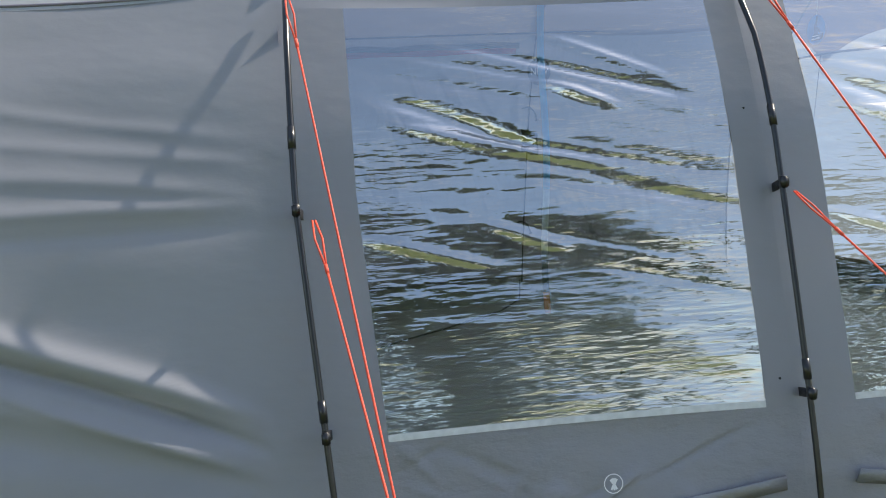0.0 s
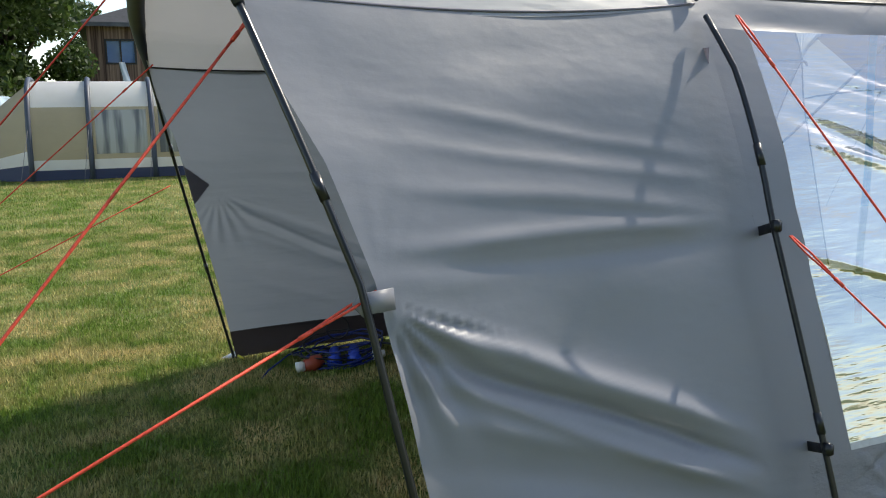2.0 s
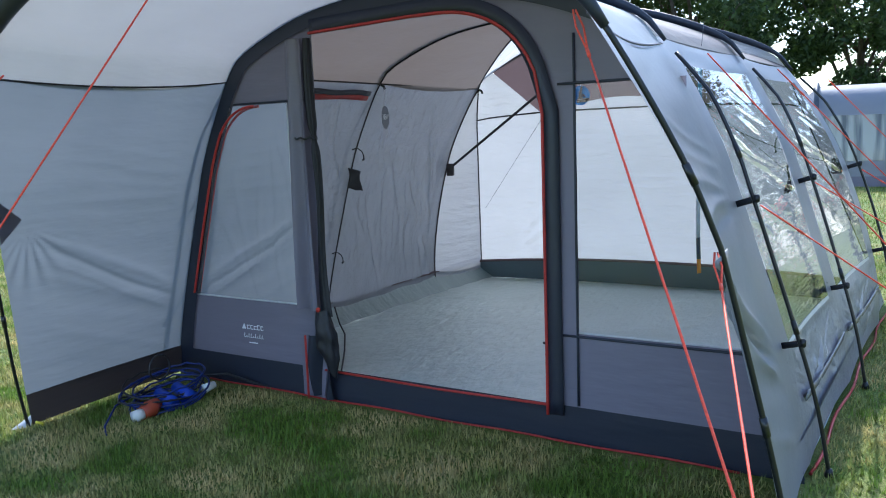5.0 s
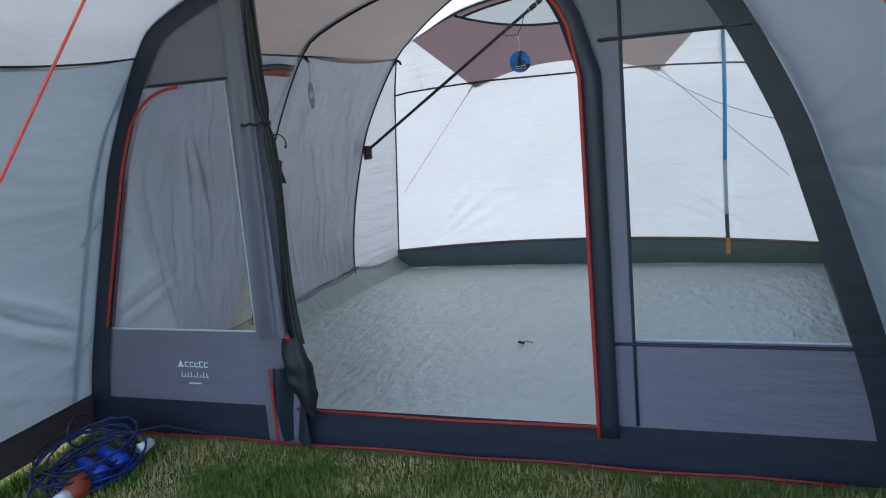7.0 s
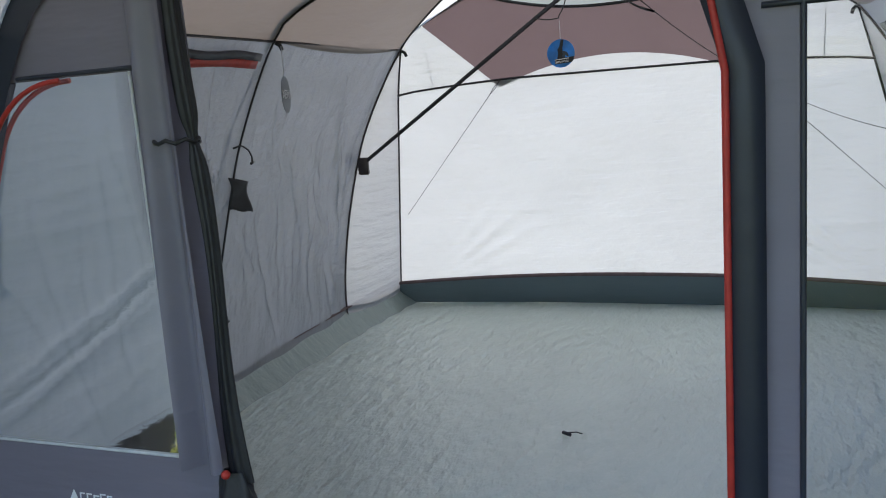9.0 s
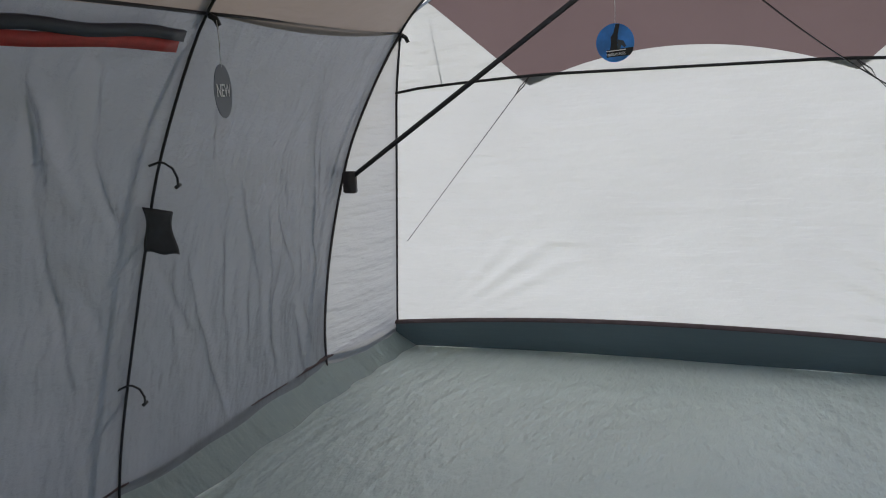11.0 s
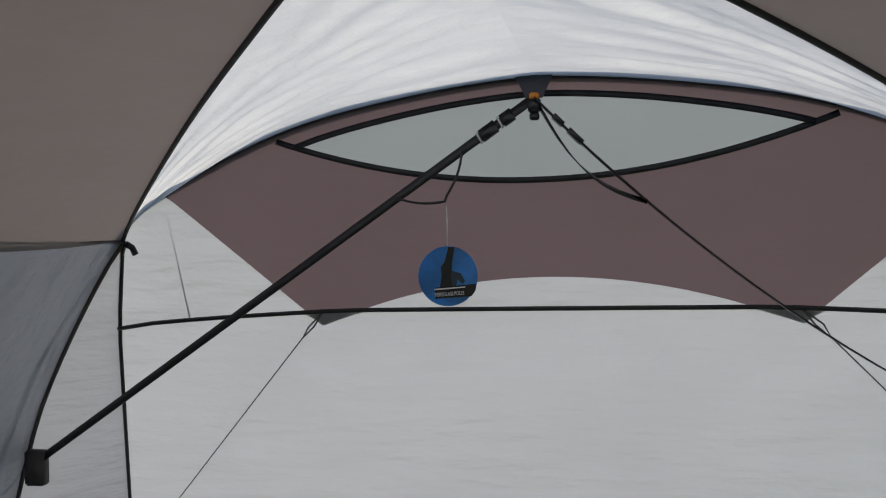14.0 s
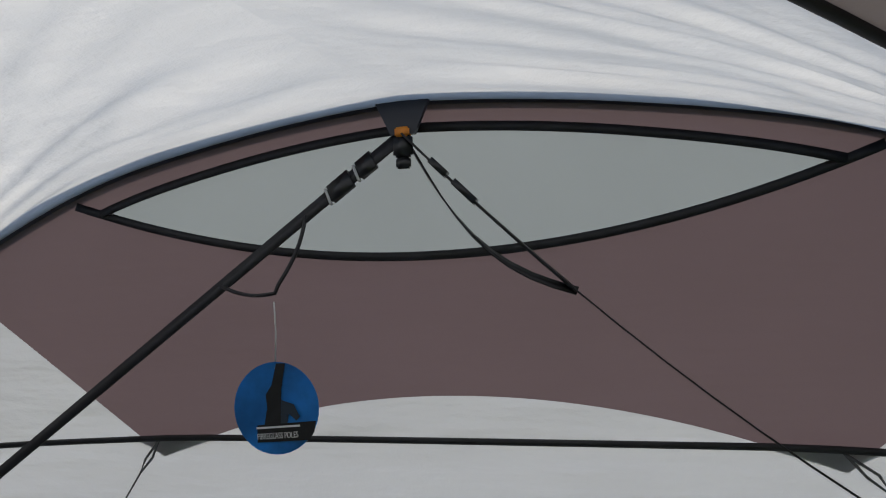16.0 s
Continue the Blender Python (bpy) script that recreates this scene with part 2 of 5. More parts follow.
def box(x0, y0, z0, x1, y1, z1, bevel=0.0, bm=None):
    bm = bm or bmesh.new()
    r = bmesh.ops.create_cube(bm, size=1)
    bmesh.ops.transform(bm, matrix=Matrix.LocRotScale(((x0 + x1) / 2, (y0 + y1) / 2, (z0 + z1) / 2), None, (x1 - x0, y1 - y0, z1 - z0)), verts=r["verts"])
    if bevel:
        es = list({e for v in r["verts"] for e in v.link_edges})
        bmesh.ops.bevel(bm, geom=es, offset=bevel, segments=2, affect="EDGES")
    return bm


def mix3(a, b, t):
    return Vector(a).lerp(Vector(b), t)


def smooth_noise(x, y, z, s=1.0):
    return noise.noise(Vector((x * s, y * s, z * s)))


# ---- ground ----
def ground_z(x, y):
    """The field rises a little beyond the tent."""
    d = max(0.0, y - 8.0)
    rise = 0.03 * d * d / (d + 4.0) if d < 55 else 0.03 * 55 * 55 / 59
    return rise
def grass_material():
    m, nt, out = nodes_of("lawn")
    p = nt.nodes.new("ShaderNodeBsdfPrincipled")
    p.inputs["Roughness"].default_value = 0.85
    p.inputs["Specular IOR Level"].default_value = 0.2
    big = noise_node(nt, 0.35, 5)
    mid = noise_node(nt, 2.4, 6, (1, 1, 1), 0.65)
    fine = noise_node(nt, 60, 4, (1, 1, 1), 0.7)
    c1 = shade_colour(nt, mid, (0.12, 0.195, 0.036), (0.42, 0.36, 0.16), 0.43, 0.63)
    c2 = shade_colour(nt, big, (0.11, 0.20, 0.03), (0.24, 0.27, 0.065), 0.35, 0.65)
    c3 = shade_colour(nt, fine, (0.35, 0.35, 0.35), (1.15, 1.15, 1.1), 0.25, 0.75)
    mx = nt.nodes.new("ShaderNodeMix")
    mx.data_type = "RGBA"
    mx.inputs[0].default_value = 0.5
    nt.links.new(c1, mx.inputs[6]), nt.links.new(c2, mx.inputs[7])
    mu = nt.nodes.new("ShaderNodeMix")
    mu.data_type, mu.blend_type = "RGBA", "MULTIPLY"
    mu.inputs[0].default_value = 1.0
    nt.links.new(mx.outputs[2], mu.inputs[6]), nt.links.new(c3, mu.inputs[7])
    nt.links.new(mu.outputs[2], p.inputs["Base Color"])
    nt.links.new(bump_of(nt, fine, 0.8, 0.02), p.inputs["Normal"])
    nt.links.new(p.outputs[0], out.inputs[0])
    return m


M_GRASS = grass_material()


def ground():
    bm = bmesh.new()
    xs = [-400, -150, -60] + [-30 + 2.0 * i for i in range(46)] + [90, 180, 420]
    ys = [-400, -120, -40, -15] + [-6 + 1.5 * i for i in range(54)] + [90, 130, 220, 450]
    grid = [[bm.verts.new((x, y, ground_z(x, y))) for y in ys] for x in xs]
    for i in range(len(xs) - 1):
        for j in range(len(ys) - 1):
            bm.faces.new((grid[i][j], grid[i + 1][j], grid[i + 1][j + 1], grid[i][j + 1]))
    bmesh.ops.recalc_face_normals(bm, faces=bm.faces)
    return tagged(mesh_object("ground", bm, M_GRASS), "mown green campsite grass with dry straw patches", "ground", kind="structure")


ground()

M_EDGE = plain("maroon_brown_tape", (0.075, 0.045, 0.048), 0.6, vary=0.2, scale=20)

# ---- tent: the shape of its poles ----
C = 4.72                          # the tent's middle line
PC = 4.56                         # the porch stands a little askew
HALF = [(1.99, 0.0), (1.94, 0.3), (1.85, 0.64), (1.67, 1.23), (1.59, 1.46), (1.45, 1.75), (1.325, 1.955), (1.19, 2.075), (0.78, 2.235), (0.4, 2.305), (0.0, 2.33)]


def dense_profile():
    pts, out = [Vector((a, b, 0)) for a, b in HALF], []
    pts = [pts[0] * 2 - pts[1]] + pts + [Vector((-0.4, 2.305, 0))]
    for i in range(1, len(pts) - 2):
        p0, p1, p2, p3 = pts[i - 1:i + 3]
        for k in range(12):
            t = k / 12
            out.append(0.5 * (2 * p1 + (p2 - p0) * t + (2 * p0 - 5 * p1 + 4 * p2 - p3) * t * t + (3 * p1 - p0 - 3 * p2 + p3) * t ** 3))
    out.append(Vector((0.0, 2.33, 0)))
    return out


PROFILE = dense_profile()
P_DY, P_Z = np.array([p.x for p in PROFILE]), np.array([p.y for p in PROFILE])
P_S = np.concatenate([[0], np.cumsum(np.hypot(np.diff(P_DY), np.diff(P_Z)))])
P_S = P_S / P_S[-1]               # 0 at the foot, 1 at the top


def s_of_z(z):
    return float(np.interp(z, P_Z, P_S))


def half_at(s):
    return float(np.interp(s, P_S, P_DY)), float(np.interp(s, P_S, P_Z))


def dy_of_z(z):
    return float(np.interp(z, P_Z, P_DY))


def top_of_dy(dy):
    return float(np.interp(-abs(dy), -P_DY, P_Z))


S_EAVE = s_of_z(1.955)


def arch(kind, s, side, out=0.0):
    """A point of a pole arch: s from 0 at the foot to 1 at the top, side +1 (far) or -1 (near)."""
    dy, z = half_at(s)
    if out:
        a, b = half_at(max(0, s - 0.01)), half_at(min(1, s + 0.01))
        t = Vector((b[0] - a[0], b[1] - a[1], 0)).normalized()
        dy, z = dy + t.y * out, z - t.x * out
    if kind.startswith("porch"):
        k = max(0.0, (s - S_EAVE) / (1 - S_EAVE))
        if side > 0:
            x = -0.85 - 0.44 * z / 1.86
            dy += 0.06 * max(0.0, min(1.0, (1.75 - z) / 0.4)) - 0.08 * math.exp(-((z - 1.86) / 0.25) ** 2)
        else:
            x = float(np.interp(z, [0, 1.2, 1.9, 2.4], [-0.78, -0.985, -1.20, -1.25]))
            dy += float(np.interp(z, [0, 1.2, 1.9, 2.1, 2.33], [-0.04, 0.085, 0.09, 0.06, 0.0]))
        x = x * (1 - k) - 1.27 * k
        if kind == "porch_edge":          # the cloth's hem hangs a little behind its pole
            x += 0.04 * max(0.0, min(1.0, (1.72 - z) / 0.25)) * min(1.0, 0.35 + z / 0.8)
        return Vector((x, PC + side * dy, z))
    elif kind == "front":
        x = 0.33 + (0.09 * max(0.0, 1 - z / 1.25) if side < 0 else 0.0)
    elif kind == "middle":
        x = 1.84
    else:
        dy += 0.08 * math.sin(math.pi * min(1.0, z / 1.955))
        x = 3.53 - 0.18 * min(z, 1.955) / 1.955 - 0.14 * max(0, s - S_EAVE) / (1 - S_EAVE)
        z += 0.03 * max(0.0, (s - S_EAVE) / (1 - S_EAVE)) ** 0.7
    return Vector((x, C + side * dy, z))


def between(a, b, s0, s1, side, sag=0.03, wave=0.012, seed=0.0, v0=0.0, v1=1.0, nu=36, nv=30, pulls=()):
    """Cloth stretched between two arches from s0 to s1, hollow in the middle, with soft folds."""
    def f(u, v):
        w = v0 + (v1 - v0) * u
        a0, a1 = (s0(w) if callable(s0) else s0), (s1(w) if callable(s1) else s1)
        s = a0 + (a1 - a0) * v
        p = arch(a, s, side).lerp(arch(b, s, side), w)
        q = (Vector((p.x, C, 1.0)) - p)
        q.x = 0
        q.normalize()
        edge = 4 * w * (1 - w)
        fold = smooth_noise(p.x * 0.8 + seed, p.y * 0.5, p.z * 3.2 + 0.5 * p.x, 1.6) * wave
        for x0, z0, slope, wide, deep, long in pulls:      # sharp slanting creases
            run = (z0 - p.z) / long
            if 0.0 < run < 1.0:
                fold += deep * math.sin(math.pi * run) ** 0.7 * max(0.0, 1 - abs(p.x - x0 - slope * (z0 - p.z)) / wide)
        return p + q * (sag * edge + fold * min(1.0, edge * 1.6, 10 * v, 10 * (1 - v)))
    return sheet(f, nu, nv)


def slant_pulls(seed, x0, x1, count):
    r = random.Random(seed)
    return [(r.uniform(x0, x1), r.uniform(0.9, 1.9), r.uniform(0.2, 0.75), r.uniform(0.018, 0.05), r.choice((-1, 1)) * r.uniform(0.012, 0.028), r.uniform(0.35, 1.0)) for _ in range(count)]


def low_pulls(seed, x0, x1, count):
    r = random.Random(seed)
    return [(r.uniform(x0, x1), r.uniform(0.25, 0.55), r.uniform(-2.5, 2.5), r.uniform(0.02, 0.05), r.choice((-1, 1)) * r.uniform(0.006, 0.014), r.uniform(0.08, 0.25)) for _ in range(count)]


def level_pulls(seed, x0, x1, count):
    r = random.Random(seed)
    return [(r.uniform(x0, x1), r.uniform(1.0, 1.78), r.uniform(2.2, 5.0), r.uniform(0.05, 0.12), r.choice((-1, 1)) * r.uniform(0.004, 0.012), r.uniform(0.10, 0.22)) for _ in range(count)]


tent = thing("awning_tent", "grey poled drive-away awning tent with an open porch pitched on grass", "tent", (0, 0, 0))


def porch_seam(w):
    return s_of_z(1.87 + 0.05 * w - 0.035 * 4 * w * (1 - w))


def tension_folds(p, w, seed):
    """Long diagonal pulls from the guy tab down to the rear foot, and short ones fanning out of the tab."""
    d = 0.0
    for k, (z0, slope, wide, deep) in enumerate(((1.14, -0.43, 0.030, 0.024), (1.075, -0.45, 0.020, -0.032), (1.02, -0.47, 0.018, 0.012), (0.93, -0.36, 0.03, 0.012), (0.80, -0.30, 0.05, -0.012), (1.27, -0.02, 0.022, 0.012), (1.22, -0.03, 0.02, -0.007), (1.42, -0.12, 0.022, 0.007), (1.52, -0.14, 0.018, 0.005), (1.62, -0.16, 0.02, 0.005), (0.62, -0.34, 0.03, 0.008))):
        run = p.x + 0.95
        c = z0 + slope * run + 0.02 * smooth_noise(run * 2.0, k * 3.1, seed, 1.0)
        fade = max(0.0, min(1.0, run / 0.35)) * max(0.0, min(1.0, (1.18 - run) / 0.25))
        d += deep * fade * math.exp(-((p.z - c) / wide) ** 2)
    a = math.atan2(p.z - 1.15, p.x + 0.93)
    r = math.hypot(p.z - 1.15, p.x + 0.93)
    d += 0.012 * math.exp(-((r - 0.2) / 0.14) ** 2) * math.sin(a * 21) * (1 if a < -0.35 else 0.03)
    return d


def porch_side(side, s0):
    def f(u, v):
        a1 = porch_seam(u)
        s = s0 + (a1 - s0) * v
        p = arch("porch_edge", s, side).lerp(arch("front", s, side), u)
        edge = 4 * u * (1 - u)
        d = 0.035 * edge - tension_folds(p, u, 5.0 * side) * (1.0 if side < 0 else 0.3) + 0.012 * edge * smooth_noise(p.x, p.y, p.z * 3, 1.7)
        return p + Vector((0, -side * d, 0))
    return sheet(f, 120, 170)


for side in (1, -1):
    part("porch_side_panel", porch_side(side, 0.012 if side < 0 else s_of_z(0.2)), M_SIDE if side < 0 else M_SIDE_SHADED, tent, "plain grey porch side cloth with tension folds")
    part("porch_roof_panel", between("porch", "front", porch_seam, 1.0, side, 0.03, 0.01, 9.0), M_ROOF, tent, "pale grey porch roof cloth")
    part("porch_seam", tube([arch("porch", porch_seam(i / 20), side).lerp(arch("front", porch_seam(i / 20), side), i / 20) + Vector((0, -side * 0.035 * 4 * (i / 20) * (1 - i / 20), 0)) for i in range(21)], 0.005), M_BAND if side > 0 else M_FRONT, tent, "dark seam tape under the porch roof")
part("porch_mud_skirt", between("porch_edge", "front", 0.004, s_of_z(0.2), 1, 0.05, 0.02), M_SKIRT, tent, "dark brown mud skirt")

# far side wall, inside
part("side_wall", between("front", "middle", 0.01, S_EAVE, 1, 0.02, 0.03, 5, 0, 1, 110, 90, slant_pulls(3, 0.2, 1.6, 22)), M_INNER, tent, "silver-grey side wall with creases")
part("side_wall", between("middle", "rear", 0.01, S_EAVE, 1, 0.02, 0.03, 8, 0, 1, 110, 90, slant_pulls(6, 1.6, 3.3, 24)), M_INNER, tent, "silver-grey side wall with creases")
# near side wall: cloth round two clear windows
S_W0, S_W1 = s_of_z(0.54), s_of_z(1.84)
for a, b, v0, v1 in (("front", "middle", 0.12, 0.93), ("middle", "rear", 0.12, 0.90)):
    part("side_wall_skirt_panel", between(a, b, 0.01, S_W0, -1, 0.02, 0.02, 1, 0, 1, 100, 50, low_pulls(4, 0.4 if a == "front" else 1.9, 1.8 if a == "front" else 3.4, 26)), M_LOWER, tent, "wrinkled grey lower side cloth")
    part("side_wall_strip", between(a, b, S_W0, S_W1, -1, 0.02, 0.008, 1, 0.0, v0, 6, 24), M_SIDE, tent)
    part("side_wall_strip", between(a, b, S_W0, S_W1, -1, 0.02, 0.008, 1, v1, 1.0, 6, 24), M_SIDE, tent)
    part("side_wall_top", between(a, b, S_W1, S_EAVE, -1, 0.02, 0.008, 1, 0, 1, 30, 6), M_SIDE, tent)
    w = part("side_window", between(a, b, S_W0, S_W1, -1, 0.02, 0.009, 4, v0, v1, 110, 130, level_pulls(2, 0.4 if a == "front" else 1.9, 1.2 if a == "front" else 2.8, 24)), M_CLEAR, tent, "creased clear vinyl window")
    w.visible_shadow = False
    hem = between(a, b, S_W0, S_W0 + 0.006, -1, 0.016, 0.0, 4, v0, v1, 30, 1)
    part("window_welt", hem, M_WHITEHEM, tent, "white stitched welt")
# roof
for side in (1, -1):
    part("roof_panel", between("front", "middle", S_EAVE, 1.0, side, 0.02, 0.012, 2), M_TAUPE, tent, "taupe roof cloth")


def diagonal(w, side):
    """Roof seam from the rear corner to the top of the middle pole."""
    a, b = arch("rear", S_EAVE, side), arch("middle", 1.0, side)
    p = a.lerp(b, w)
    s = S_EAVE + (1 - S_EAVE) * w
    p.z = half_at(s)[1] * 0.5 + p.z * 0.5
    return p


def roof_folds(u, v, side):
    """Pulls along the rear pole, dying out at the seams."""
    k = min(1.0, 6 * u * (1 - u)) * min(1.0, 10 * v * (1 - v))
    n1 = smooth_noise(u * 7.0 + 0.8 * v, v * 1.6, side * 4.0, 1.0)
    n2 = smooth_noise(u * 16.0 - 2.0 * v, v * 3.0, side * 9.0, 1.0)
    return k * (0.022 * (1 - 2 * abs(n1)) * u + 0.010 * n2 - 0.012 * u)


for side in (1, -1):
    part("roof_panel", sheet(lambda u, v: arch("middle", S_EAVE + (1 - S_EAVE) * v, side).lerp(diagonal(v, side), u) + Vector((0, 0, -0.04 * 4 * u * (1 - u) * (1 - v))), 16, 24), M_TAUPE, tent, "taupe roof cloth")
    part("roof_rear_panel", sheet(lambda u, v: diagonal(v, side).lerp(arch("rear", S_EAVE + (1 - S_EAVE) * v, side), u) + Vector((0, 0, roof_folds(u, v, side))), 60, 70), M_WHITE_SUNLIT, tent, "translucent white roof cloth with sun glow in its colour")
    part("roof_seam", tube([diagonal(i / 20, side) + Vector((0, 0, -0.004)) for i in range(21)], 0.006), M_BAND, tent, "black roof seam tape")

# rear end
Z_SEAM = 1.668


def corner(z, side):
    """Rear corner seam, from the eave down to the groundsheet."""
    dy = float(np.interp(z, [0, 0.2, 1.668, 1.955], [1.95, 1.90, 1.42, 1.325]))
    x = float(np.interp(z, [0, 0.2, 1.668, 1.955], [4.45, 4.31, 3.47, 3.35]))
    return Vector((x, C + side * dy, z))


def back(y_frac, z, bulge=1.0):
    p = corner(z, 1).lerp(corner(z, -1), y_frac)
    p.x += bulge * 0.10 * 4 * y_frac * (1 - y_frac) * min(1.0, (1.955 - z) / 0.5 if z > 1.45 else 1.0)
    p.x += 0.012 * smooth_noise(p.y * 0.7, z * 0.7, 3.1, 1.7)
    # creases that fan out of the lower corners
    for c, k in ((0.97, 1.0), (0.02, 0.5)):
        a, r = math.atan2(z - 0.12, abs(c - y_frac) * 3.4), math.hypot(z - 0.12, (c - y_frac) * 3.4)
        p.x += k * 0.028 * math.exp(-((r - 0.75) / 0.33) ** 2) * math.exp(-((a - 0.62) / 0.25) ** 2) * (1 - 2 * abs(math.sin(a * 19 + 0.5 * math.sin(r * 5))))
    return p


def seam_z(u):
    """The tape across the back wall rises quickly from the corners, then runs level."""
    e = min(u, 1 - u) * 2
    return Z_SEAM + 0.055 * min(1.0, e / 0.55) ** 0.6


part("back_wall", sheet(lambda u, v: back(u, 0.02 + (seam_z(u) - 0.02) * v), 130, 80), M_WHITE, tent, "bright translucent silver-white back wall lit from behind")
for side in (1, -1):
    part("rear_corner_panel", sheet(lambda u, v: arch("rear", s_of_z(0.01 + 1.945 * v), side).lerp(corner(0.01 + 1.945 * v, side), u) + Vector((0, -side * 0.02 * 4 * u * (1 - u), 0)), 10, 24), M_WHITE_DIM, tent, "translucent white corner cloth")
    part("corner_seam", tube([corner(0.18 + 1.77 * i / 16, side) + Vector((-0.004, -side * 0.004, 0)) for i in range(17)], 0.0065), M_BAND, tent, "black corner seam tape")
part("back_seam", tube([back(i / 24, seam_z(i / 24)) + Vector((-0.006, 0, 0)) for i in range(25)], 0.007), M_BAND, tent, "black seam tape across the back wall")

# upper back: white cloth, a mauve-brown panel and a lens of mesh under the rear pole
FL_T, FL_B, LENS = 1.17, 0.72, 0.72


def rear_top(dy):
    side = 1 if dy >= 0 else -1
    s = float(np.interp(-abs(dy), -P_DY, P_S))
    return arch("rear", s, side)


def upper(dy, z):
    top = rear_top(dy)
    low = back(0.5 - dy / 2.84, Z_SEAM)
    k = max(0.0, min(1.0, (z - Z_SEAM) / max(0.01, top.z - Z_SEAM)))
    p = low.lerp(top, k)
    p.y, p.z = C + dy, z
    return p


def flap_low(dy):
    a = abs(dy)
    if a > FL_B:
        return Z_SEAM + 0.005 + (rear_top(FL_T).z - Z_SEAM) * (a - FL_B) / (FL_T - FL_B)
    return Z_SEAM + 0.005 + 0.145 * (1 - (a / FL_B) ** 2)


def lens_hi(dy):
    return rear_top(dy).z - 0.042 - 0.012 * (dy / LENS) ** 2


def lens_lo(dy):
    e = lens_hi(LENS)
    return e - (e - 2.095) * (1 - (dy / LENS) ** 2)


def column(y0, y1, lo, hi, nu=40, nv=8, push=0.0):
    return sheet(lambda u, v: upper(y0 + (y1 - y0) * u, lo(y0 + (y1 - y0) * u) * (1 - v) + hi(y0 + (y1 - y0) * u) * v) + Vector((push, 0, 0)), nu, nv)


def rim(dy):
    return rear_top(dy).z


part("back_gable_panel", column(-FL_B, FL_B, lambda d: seam_z(0.5 - d / 2.84), flap_low), M_WHITE, tent, "translucent white cloth")
for a, b in ((FL_B, FL_T), (-FL_T, -FL_B)):
    part("back_gable_panel", column(a, b, lambda d: min(seam_z(0.5 - d / 2.84), flap_low(d)), lambda d: min(flap_low(d), rim(d)), 16), M_WHITE, tent, "translucent white cloth")
    part("gable_flap", column(a, b, flap_low, rim, 16), M_MAROON, tent, "mauve-brown gable cloth")
for s in (1, -1):
    def gable_end(u, v):
        lo = back(0.5 - s * (FL_T + (1.42 - FL_T) * u) / 2.84, seam_z(0.5 - (FL_T + (1.42 - FL_T) * u) / 2.84))
        hi = rear_top(s * (FL_T + (1.325 - FL_T) * u))
        return lo.lerp(hi, v)
    part("back_gable_panel", sheet(gable_end, 8, 8), M_WHITE, tent, "translucent white cloth")
part("gable_flap", column(-LENS, LENS, flap_low, lens_lo), M_MAROON, tent, "mauve-brown gable cloth")
part("gable_flap", column(-LENS, LENS, lens_hi, rim, 40, 3), M_MAROON, tent, "mauve-brown gable cloth")
part("vent_mesh", column(-LENS, LENS, lens_lo, lens_hi), M_MESH, tent, "grey mosquito mesh vent")
for f, reach in ((lens_lo, 0.775), (lens_hi, LENS)):       # the lower tape runs on to the pole sleeve
    part("vent_binding", ribbon([upper(-reach + 2 * reach * i / 40, f(-reach + 2 * reach * i / 40)) + Vector((-0.004, 0, 0)) for i in range(41)], 0.017, 0.004, (0, 0, 1)), M_BAND, tent, "black vent binding")

# poles and sleeves
for kind in ("front", "middle", "rear", "porch"):
    off = lambda s: 0.02 + (0.058 if kind != "porch" else 0.0) * max(0.0, min(1.0, (S_EAVE - 0.02 - s) / 0.08))
    for side in (1, -1):
        pts = [arch(kind, i / 48, side, off(i / 48)) for i in range(49)]
        part("pole", tube([p for p in pts if p.z < 1.92], 0.0095), M_POLE, tent, "black fibreglass pole leg")
        for z in (0.62, 1.38):
            p = arch(kind, s_of_z(z), side, off(s_of_z(z)))
            q = arch(kind, s_of_z(z + 0.06), side, off(s_of_z(z + 0.06)))
            part("pole_ferrule", tube([p, q], 0.0122), M_POLE, tent, "black pole ferrule")
        if kind != "porch":
            for z in (0.58, 1.205):
                p = arch(kind, s_of_z(z), side)
                q = arch(kind, s_of_z(z), side, off(s_of_z(z)) + 0.012)
                part("pole_tie", ribbon([p + Vector((0.012, 0, 0)), p.lerp(q, 0.6) + Vector((0.004, 0, 0)), q], 0.028, 0.006, (0, 0, 1)), M_BAND, tent, "black webbing pole tie")
                part("tie_clip", box(-0.012, -0.014, -0.018, 0.012, 0.014, 0.018, 0.004), M_POLE, tent, "black plastic clip").location = q
        part("pole_foot", tube([pts[0] + Vector((0, 0, 0.03)), pts[0] + Vector((0, 0, -0.004))], lambda t: 0.012 + 0.012 * t), M_POLE, tent, "pole foot")
    top = [arch(kind, i / 60, 1, 0.02) for i in range(61)] + [arch(kind, i / 60, -1, 0.02) for i in range(59, -1, -1)]
    top = [p for p in top if p.z > (1.80 if kind == "porch" else 1.9)]
    wide = 0.048 if kind == "porch" else 0.03
    part("pole_sleeve", tube(top, lambda t: wide * (0.35 + 0.65 * min(1.0, 9 * t, 9 * (1 - t))), 12, flat=0.75), M_NAVY, tent, "dark navy pole sleeve")

